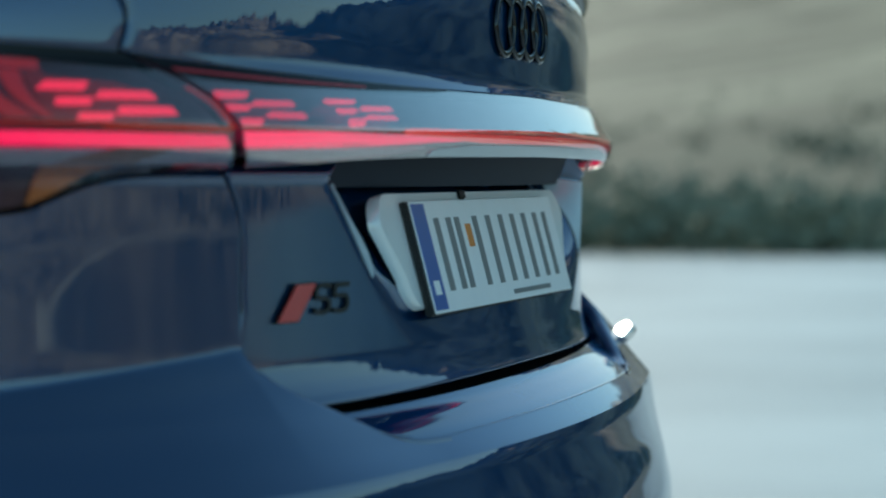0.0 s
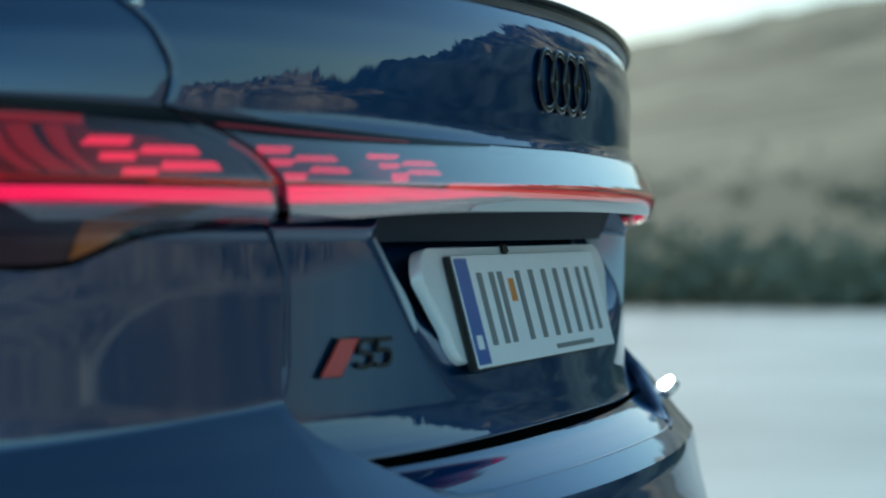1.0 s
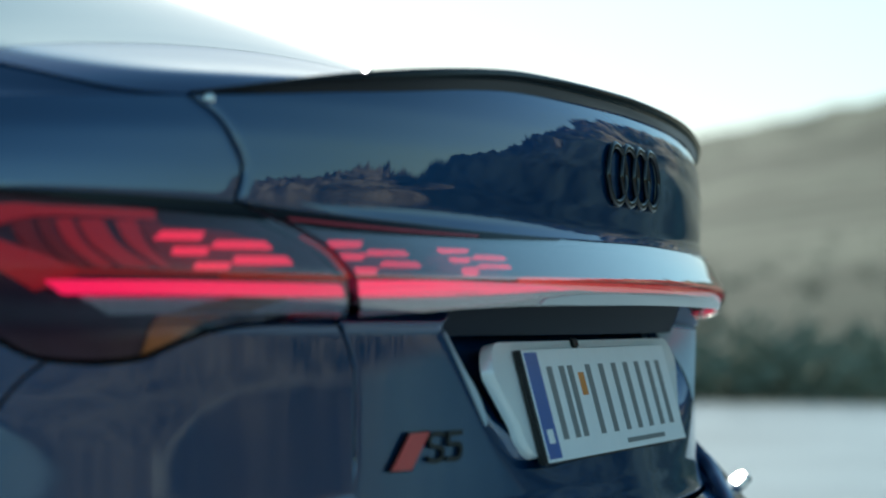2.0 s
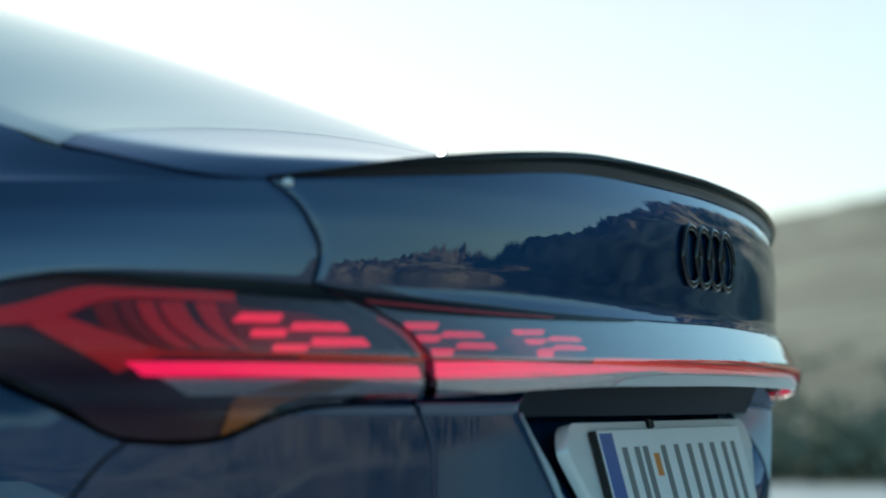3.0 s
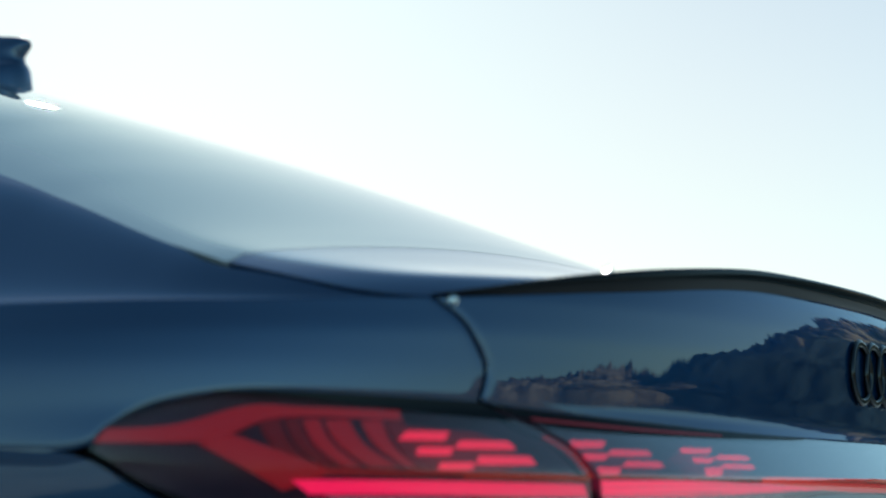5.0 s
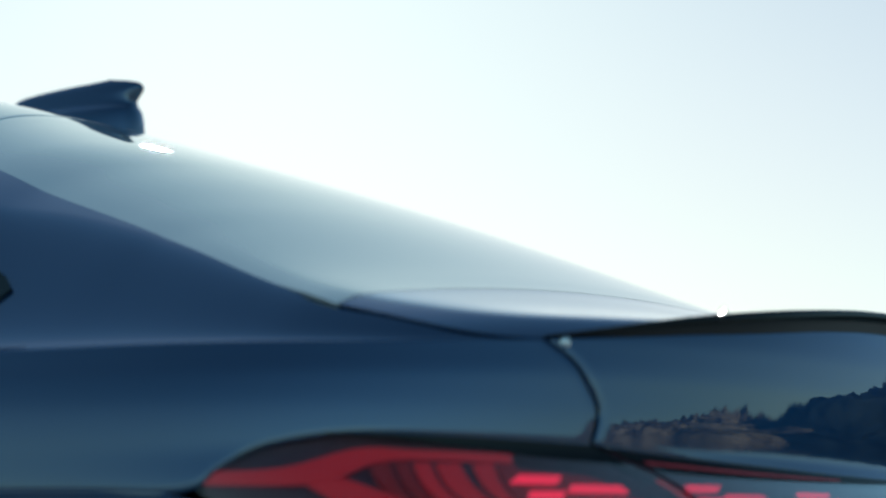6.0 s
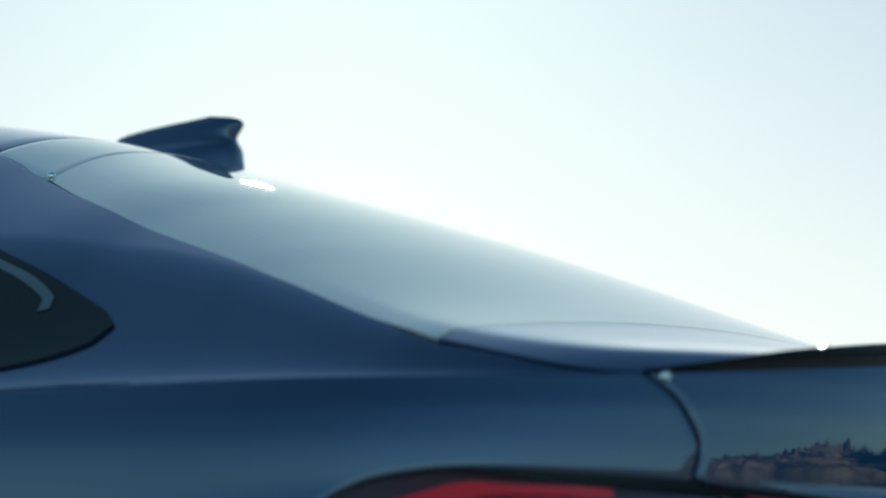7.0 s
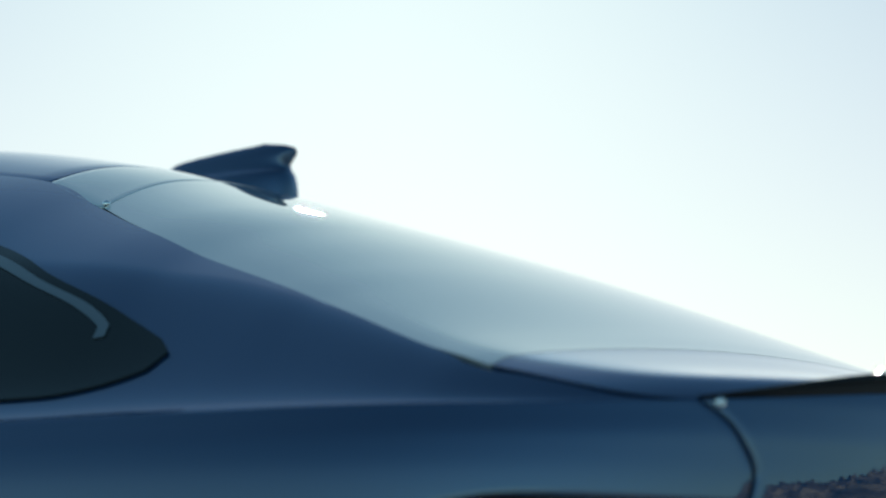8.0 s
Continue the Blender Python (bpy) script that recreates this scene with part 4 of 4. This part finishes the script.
q = spline(BAR_B, 120)
edge = skin_in(q[:, 0], q[:, 1], np.full(120, 0.013))
w = np.linspace(0, 1, 5)[:, None, None]
part("band_floor", shell(edge + w * np.array([0, 0.07, 0.003])), SEAL, band)
L0 = both([(-0.6284, 0.8463), (-0.5572, 0.8474), (-0.4754, 0.8476), (-0.4271, 0.8459), (-0.3728, 0.8438), (-0.2412, 0.8390), (-0.0763, 0.8393), (0, 0.8394)])
L0T = both([(-0.6284, 0.8490), (-0.5569, 0.8498), (-0.4744, 0.8508), (-0.3724, 0.8522), (-0.2459, 0.8533), (-0.0763, 0.8555), (0, 0.8560)])
part("red_line", patch(L0, L0T, [L0[0], L0T[0]], [L0[-1], L0T[-1]], 160, 2, 0.002, 0.003), LINE, band)
C0 = both([(-0.4006, 0.8445), (-0.3728, 0.8440), (-0.2412, 0.8396), (-0.0763, 0.8396), (0, 0.8397)])
C1 = both([(-0.4006, 0.8500), (-0.3724, 0.8515), (-0.2459, 0.8528), (-0.0763, 0.8548), (0, 0.8552)])
part("centre_line", patch(C0, C1, [C0[0], C1[0]], [C0[-1], C1[-1]], 120, 2, 0.0012, 0.002), GLOWLINE, band)
# strip added over the lens to carry that painted pale reflection
CH0 = both([(-0.3500, 0.8262), (-0.2365, 0.8264), (0, 0.8277)])
CH1 = both([(-0.3400, 0.8320), (-0.2412, 0.8372), (-0.0763, 0.8380), (0, 0.8382)])
part("band_chin", patch(CH0, CH1, [CH0[0], CH1[0]], [CH0[-1], CH1[-1]], 100, 4, -0.0008, 0.002), CHIN, band, "silver strip along the lamp band, pale ground reflection in its colour")
L1B = [(-0.6224, 0.8301), (-0.5100, 0.8320), (-0.4187, 0.8351), (-0.3322, 0.8382), (-0.2286, 0.8416)]
L1T = [(-0.6266, 0.8442), (-0.5158, 0.8450), (-0.4233, 0.8442), (-0.3355, 0.8444), (-0.2294, 0.8432)]
for sg in (-1, 1):
    part("lit_strip", side_patch(sg, L1B, L1T, [L1B[0], L1T[0]], [L1B[-1], L1T[-1]], 80, 3, 0.0015, 0.003), STRIPE, band)
    for tiles, m in ((TILES_IN, TILE), (TILES_MID, FARTILE)):
        for q in tiles:
            part("lit_tile", side_patch(sg, *tile(*q), 8, 2, 0.004, 0.003), m, band)
    part("reverse_lamp", side_patch(sg, [(-0.6064, 0.8152), (-0.5366, 0.8187), (-0.4571, 0.8232), (-0.3724, 0.8300), (-0.3513, 0.8319)], [(-0.6190, 0.8279), (-0.5479, 0.8290), (-0.4646, 0.8308), (-0.3635, 0.8329), (-0.3513, 0.8330)],
         [(-0.6064, 0.8152), (-0.6190, 0.8279)], [(-0.3513, 0.8319), (-0.3513, 0.8330)], 40, 3, 0.002, 0.003), CLEAR, band)
    part("red_hem", side_patch(sg, [(-0.6058, 0.8142), (-0.5362, 0.8177), (-0.4570, 0.8222), (-0.3634, 0.8303)], [(-0.6058, 0.8150), (-0.5364, 0.8185), (-0.4570, 0.8230), (-0.3640, 0.8309)],
         [(-0.6058, 0.8142), (-0.6058, 0.8150)], [(-0.3634, 0.8303), (-0.3640, 0.8309)], 40, 2, 0.002, 0.003), LINE, band)
    part("upper_glow", side_patch(sg, [(-0.6750, 0.8925), (-0.5900, 0.8885), (-0.5160, 0.8866), (-0.43, 0.8862)], [(-0.6800, 0.8950), (-0.5900, 0.8908), (-0.5160, 0.8886), (-0.43, 0.8876)], [(-0.6750, 0.8925), (-0.6800, 0.8950)], [(-0.43, 0.8862), (-0.43, 0.8876)], 30, 2, -0.0010, 0.003), DIMRED, band)


# emblem: four linked rings
def ring(cs, cz, R, r, n=48, m=8):
    G = []
    for i in range(n + 1):
        a = 2 * math.pi * i / n
        row = []
        for j in range(m + 1):
            b = 2 * math.pi * j / m
            rr = R + r * math.cos(b)
            row.append(skin_in(cs + rr * math.cos(a), cz + rr * math.sin(a), -0.003 - 0.6 * r * math.sin(b)))
        G.append(row)
    bm = shell(np.array(G).reshape(n + 1, m + 1, 3))
    bmesh.ops.remove_doubles(bm, verts=bm.verts, dist=1e-5)
    bmesh.ops.recalc_face_normals(bm, faces=bm.faces)
    return bm


for i in range(4):
    part("emblem_ring", ring(-0.088 + 0.044 * i, 0.9630, 0.0300, 0.0044), CHROME, tailgate, "black chrome ring of the rear emblem")

# model badge: slanted red plaque and two figures of bent bar
badge = tagged(new("badge"), "red slanted plaque with dark chrome figures")
badge.parent = tailgate
part("plaque_base", patch([(-0.5495, 0.6805), (-0.5175, 0.6800)], [(-0.5215, 0.7140), (-0.4900, 0.7145)], [(-0.5495, 0.6805), (-0.5215, 0.7140)], [(-0.5175, 0.6800), (-0.4900, 0.7145)], 6, 4, -0.0045, 0.005), BLACK, badge)
part("plaque", patch([(-0.5478, 0.6815), (-0.5190, 0.6812)], [(-0.5205, 0.7130), (-0.4918, 0.7133)], [(-0.5478, 0.6815), (-0.5205, 0.7130)], [(-0.5190, 0.6812), (-0.4918, 0.7133)], 6, 4, -0.0055, 0.001), RED, badge)


def bar(path, w, rise):
    """A flat bar of width w bent along a path of (s, z) knots, standing proud of the skin."""
    p = spline(path, 6 * len(path))
    t = np.gradient(p, axis=0)
    n = np.stack([-t[:, 1], t[:, 0]], -1)
    n /= np.linalg.norm(n, axis=1, keepdims=True)
    A, B = p + n * w / 2, p - n * w / 2
    top = np.stack([skin_in(q[:, 0], q[:, 1], np.full(len(q), -rise)) for q in (B, A)])
    low = np.stack([skin_in(q[:, 0], q[:, 1], np.full(len(q), -0.0003)) for q in (B, A)])
    return shell(top, low)


W1, H1 = 0.024, 0.025


def figure(name, s0, z0, knots):
    part(name, bar([(s0 + W1 * a + 0.010 * b * 0.4, z0 + H1 * b) for a, b in knots], 0.0044, 0.004), FIGURE, badge)


figure("badge_figure", -0.4925, 0.6868, [(0.02, 0.12), (0.25, 0.03), (0.70, 0.03), (0.95, 0.14), (0.95, 0.38), (0.70, 0.50), (0.30, 0.52), (0.06, 0.64), (0.06, 0.86), (0.30, 0.97), (0.75, 0.97), (0.98, 0.90)])
figure("badge_figure", -0.4630, 0.6868, [(0.0, 0.06), (0.30, 0.03), (0.70, 0.03), (0.97, 0.14), (0.97, 0.44), (0.70, 0.57), (0.10, 0.57)])
figure("badge_figure", -0.4630, 0.6868, [(0.06, 0.55), (0.06, 0.97)])
figure("badge_figure", -0.4630, 0.6868, [(0.02, 0.95), (0.98, 0.96)])

# number plate
plate = tagged(new("number_plate"), "white number plate with blue band in dark holder")
plate.parent = car
PT, PB = Vector((-0.020, 0.1455, 0.7830)), Vector((-0.020, 0.1165, 0.6750))
PU, PX = (PT - PB).normalized(), Vector((1, 0, 0))
PN = PX.cross(PU).normalized()


def slab(x0, x1, h0, h1, d0, d1, bevel=0.0, n=1):
    """A slab in the plate's plane: x across, h up from its lower edge, d out of it."""
    bm = bmesh.new()
    bmesh.ops.create_cube(bm, size=1)
    for v in bm.verts:
        c = v.co
        v.co = PB + PX * (x0 + (c.x + 0.5) * (x1 - x0)) + PU * (h0 + (c.z + 0.5) * (h1 - h0)) + PN * (d0 + (0.5 + c.y) * (d1 - d0))
    bmesh.ops.recalc_face_normals(bm, faces=bm.faces)
    if bevel:
        bmesh.ops.bevel(bm, geom=bm.edges[:], offset=bevel, segments=n, affect="EDGES")
    return bm


PH = (PT - PB).length


def surround():
    """Satin panel behind the plate: wider at the top, with rounded corners."""
    out = []
    for cx, ch, a0 in ((0.300, PH - 0.022, 0), (-0.300, PH - 0.022, 90), (-0.262, 0.040, 180), (0.262, 0.040, 270)):
        for i in range(7):
            a = radians(a0 + 15 * i)
            out.append((cx + 0.032 * math.cos(a), ch + 0.032 * math.sin(a)))
    bm = bmesh.new()
    top = [bm.verts.new(PB + PX * x + PU * h + PN * -0.008) for x, h in out]
    low = [bm.verts.new(PB + PX * (x * 1.01) + PU * h + PN * -0.020) for x, h in out]
    bm.faces.new(top)
    for i in range(len(top)):
        j = (i + 1) % len(top)
        bm.faces.new((top[i], low[i], low[j], top[j])).smooth = True
    bmesh.ops.recalc_face_normals(bm, faces=bm.faces)
    return bm


part("plate_surround", surround(), SATIN, tailgate, "satin panel round the number plate, pale reflection in its colour")
us, uz = np.meshgrid(np.linspace(-0.51, 0.51, 60), np.linspace(0.797, 0.832, 8))
wall = skin(us, np.full_like(us, 0.795)) + np.stack([0 * us, 0.030 - 0.4 * (uz - 0.797), uz - 0.795], -1)
part("recess_trim", shell(wall, wall + np.array([0, 0.006, 0])), NAVY, tailgate, "dark navy trim above the number plate")
part("release_button", slab(-0.072, -0.050, PH + 0.001, PH + 0.013, -0.0095, -0.005, 0.002, 2), BLACK, tailgate)
part("holder", slab(-0.267, 0.259, -0.0015, PH + 0.0005, -0.0095, -0.0012, 0.002, 2), MATT, plate)
part("face", slab(-0.260, 0.260, 0.0, PH, -0.0012, 0.0, 0.0004), WHITE, plate)
part("blue_band", slab(-0.2575, -0.2185, 0.003, PH - 0.003, 0.0, 0.0006), EUBLUE, plate)
for x in (-0.190, -0.150, -0.122, -0.060, -0.012, 0.036, 0.082, 0.128, 0.175, 0.215):
    part("bar", slab(x - 0.008, x + 0.008, 0.020, PH - 0.018, 0.0, 0.0008), INK, plate)
part("band_bar", slab(-0.247, -0.229, 0.018, 0.032, 0.0006, 0.0009), WHITE, plate)
part("seal", slab(-0.098, -0.080, 0.062, 0.086, 0.0, 0.0008), AMBER, plate)
part("holder_bar", slab(0.02, 0.17, 0.006, 0.011, 0.0, 0.0008), INK, plate)

# closed underside and bulkhead
ux, uy = np.meshgrid(np.linspace(-0.62, 0.62, 12), np.linspace(0.25, 4.55, 30))
pan = np.stack([ux, uy, 0.24 - 0.04 * np.cos(ux * 2)], -1)
part("underbody", shell(pan, pan + np.array([0, 0, 0.02])), MATT, car)
ux, uz = np.meshgrid(np.linspace(-0.80, 0.80, 12), np.linspace(0.22, 0.80, 10))
wall = np.stack([ux, 4.45 - 0.25 * ux ** 2, uz], -1)
part("bulkhead", shell(wall, wall + np.array([0, -0.02, 0])), MATT, car)

# roof, screens and side windows
roof_l = [(-0.6050, 1.1705), (-0.625, 1.40), (-0.64, 1.70), (-0.65, 2.1), (-0.68, 2.50)]
part("roof", dome_patch([(-0.6050, 1.1705), (-0.35, 1.2195), (0, 1.2425), (0.35, 1.2195), (0.6050, 1.1705)], [(-0.68, 2.50), (0.68, 2.50)], roof_l, [(-a, b) for a, b in roof_l], 50, 50), PAINT, car, "dark blue roof panel")
for sg in (-1, 1):
    part("roof_rail", side_patch(sg, [(-0.70, 1.604), (-0.6412, 1.604)], [(-1.0, 3.45), (-0.72, 3.40)], [(-0.70, 1.604), (-0.75, 2.2), (-0.86, 2.8), (-1.0, 3.45)],
         [(-0.6412, 1.604), (-0.645, 1.70), (-0.655, 2.1), (-0.685, 2.5), (-0.70, 2.9), (-0.72, 3.40)], 12, 60, 0.0005, 0.012, f=dome_patch), PAINT, car)
    win = [(-0.9138, 0.7606), (-0.9036, 0.7723), (-0.8755, 0.8516), (-0.845, 0.9595), (-0.8, 1.0715), (-0.761, 1.2615), (-0.765, 1.71), (-0.795, 2.19), (-0.875, 2.7), (-0.96, 3.15)]
    low = [(-0.9145, 0.7606), (-0.93, 0.7719), (-0.951, 0.8383), (-0.9589, 0.9371), (-0.9625, 1.3313), (-0.991, 2.0), (-0.988, 2.7), (-0.962, 3.15)]
    win_thing = part("side_window", side_patch(sg, [low[0], win[0]], [(-0.962, 3.15), (-0.96, 3.15)], low, win, 14, 110, -0.003, 0.006, f=dome_patch), SIDEGLASS, car, "dark tinted side glass in black trim")
    ins = [(-0.9004, 0.8456), (-0.8912, 0.8462), (-0.8735, 0.8862), (-0.852, 0.9642), (-0.8137, 1.0773), (-0.7782, 1.2669), (-0.78, 1.72)]
    ins2 = [(-0.9031, 0.8575), (-0.8938, 0.8578), (-0.8774, 0.899), (-0.8556, 0.9774), (-0.8228, 1.0881), (-0.785, 1.2776), (-0.7875, 1.72)]
    part("window_trim", side_patch(sg, [ins2[0], ins[0]], [ins2[-1], ins[-1]], ins2, ins, 2, 70, -0.0045, 0.003, f=dome_patch), BRIGHT, win_thing, "satin metal window trim")
part("windscreen", dome_patch([(-0.678, 2.506), (0.678, 2.506)], [(-0.80, 3.42), (0.80, 3.42)], [(-0.678, 2.506), (-0.70, 3.0), (-0.80, 3.42)], [(0.678, 2.506), (0.70, 3.0), (0.80, 3.42)], 40, 30), DARKGLASS, car)
bon = [(-0.98, 3.43), (-0.98, 4.10), (-0.93, 4.40), (-0.72, 4.62)]
part("bonnet", dome_patch([(-0.98, 3.43), (0.98, 3.43)], [(-0.72, 4.62), (-0.4, 4.70), (0, 4.73), (0.4, 4.70), (0.72, 4.62)], bon, [(-a, b) for a, b in bon], 40, 30), PAINT, car)
for sg in (-1, 1):
    for a, b in ((-2.70, -1.605), (-3.60, -2.705)):
        arch = [(b, 0.69), (b - 0.18, 0.62), (b - 0.34, 0.36), (b - 0.40, 0.30), (a, 0.30)] if b > -2 else [(b, 0.30), (a, 0.30)]
        part("door", side_patch(sg, arch[::-1], [(a, 0.984), (b, 0.984)], [(a, 0.30), (a, 0.984)], [(b, arch[0][1]), (b, 0.984)], 40, 20), PAINT, car)
    part("front_wing", side_patch(sg, [(-4.75, 0.62), (-4.5, 0.69), (-4.2, 0.62), (-4.05, 0.42), (-3.95, 0.30), (-3.605, 0.30)], [(-4.75, 0.83), (-4.4, 0.90), (-4.0, 0.945), (-3.605, 0.975)], [(-4.75, 0.62), (-4.75, 0.83)], [(-3.605, 0.30), (-3.605, 0.975)], 40, 16), PAINT, car)
g = coons([(-1.15, 0.22), (1.15, 0.22)], [(-1.25, 0.80), (-0.9, 0.765), (-0.5, 0.765), (0, 0.765), (0.5, 0.765), (0.9, 0.765), (1.25, 0.80)], [(-1.15, 0.22), (-1.30, 0.62), (-1.25, 0.80)], [(1.15, 0.22), (1.30, 0.62), (1.25, 0.80)], 80, 24)
nose = skin_in(g[..., 0], np.minimum(g[..., 1], 0.55), np.zeros(g.shape[:2])) * np.array([1, -1, 0]) + np.stack([0 * g[..., 0], LENGTH + 0 * g[..., 0], g[..., 1]], -1)
part("front_bumper", shell(nose, nose + np.array([0, -0.012, 0]), flip=True), PAINT, car)


def lathe(profile, n=56):
    """A turned solid about the x axis from (x, r) knots."""
    bm = bmesh.new()
    rows = [[bm.verts.new((x, r * math.cos(2 * math.pi * i / n), r * math.sin(2 * math.pi * i / n))) for i in range(n)] for x, r in profile]
    for p, q in zip(rows, rows[1:]):
        for i in range(n):
            bm.faces.new((p[i], p[(i + 1) % n], q[(i + 1) % n], q[i])).smooth = True
    bmesh.ops.recalc_face_normals(bm, faces=bm.faces)
    return bm


def wheel(x, y):
    w = new("wheel")
    w.parent = car
    w.location = (x, y, 0.335)
    sg = 1 if x > 0 else -1
    part("tyre", lathe([(-0.11, 0.24), (-0.122, 0.28), (-0.11, 0.325), (-0.08, 0.335), (0.08, 0.335), (0.11, 0.325), (0.122, 0.28), (0.11, 0.24), (-0.11, 0.24)]), TYRE, w)
    part("rim", lathe([(-0.10, 0.241), (-0.09, 0.225), (0.09, 0.225), (0.10, 0.241), (-0.10, 0.241)]), CHROME, w)
    for i in range(10):
        bm = bmesh.new()
        bmesh.ops.create_cube(bm, size=1, matrix=Matrix.Rotation(2 * math.pi * i / 10, 4, "X") @ Matrix.Translation((sg * 0.075, 0, 0.125)) @ Matrix.Diagonal((0.03, 0.030, 0.22, 1)))
        bmesh.ops.bevel(bm, geom=bm.edges[:], offset=0.006, segments=2, affect="EDGES")
        part("spoke", bm, CHROME, w)
    part("hub", lathe([(sg * 0.05, 0.0001), (sg * 0.095, 0.0001), (sg * 0.095, 0.035), (sg * 0.05, 0.05)]), BLACK, w)


for x in (-0.80, 0.80):
    for y in (1.03, 3.92):
        wheel(x, y)


# shark-fin aerial
def build_fin():
    zs = [1.352, 1.3645, 1.375, 1.385, 1.395, 1.400, 1.403, 1.4064, 1.413, 1.4213, 1.425, 1.429, 1.4325, 1.436, 1.4385, 1.4404, 1.442, 1.4432, 1.4438]
    yr = smooth((1.352, 1.2385), (1.378, 1.2395), (1.395, 1.2420), (1.4064, 1.2460), (1.413, 1.2470), (1.4213, 1.2400), (1.429, 1.2345), (1.436, 1.2400), (1.4404, 1.2590), (1.4438, 1.2850))
    yf = smooth((1.352, 1.470), (1.416, 1.458), (1.4244, 1.4502), (1.430, 1.4424), (1.436, 1.4028), (1.4402, 1.3539), (1.4423, 1.3153), (1.4438, 1.2890))
    hw = smooth((1.352, 0.041), (1.380, 0.037), (1.396, 0.034), (1.401, 0.031), (1.4055, 0.0215), (1.411, 0.0185), (1.420, 0.0165), (1.436, 0.010), (1.4438, 0.004))
    G = []
    for z in zs:
        row = []
        for i in range(33):
            a = 2 * math.pi * i / 32
            c = (1 - math.cos(a)) / 2
            wide = abs(math.sin(a)) ** 0.7 * (1.25 - 0.55 * c) * (1 if a < math.pi else -1)
            row.append((hw(z) * wide, yr(z) + (yf(z) - yr(z)) * c, z))
        G.append(row)
    bm = shell(np.array(G, float))
    bmesh.ops.remove_doubles(bm, verts=bm.verts, dist=1e-5)
    bmesh.ops.holes_fill(bm, edges=[e for e in bm.edges if len(e.link_faces) == 1])
    bmesh.ops.recalc_face_normals(bm, faces=bm.faces)
    return bm


part("aerial_fin", build_fin(), PAINT, car, "dark blue shark-fin roof aerial")
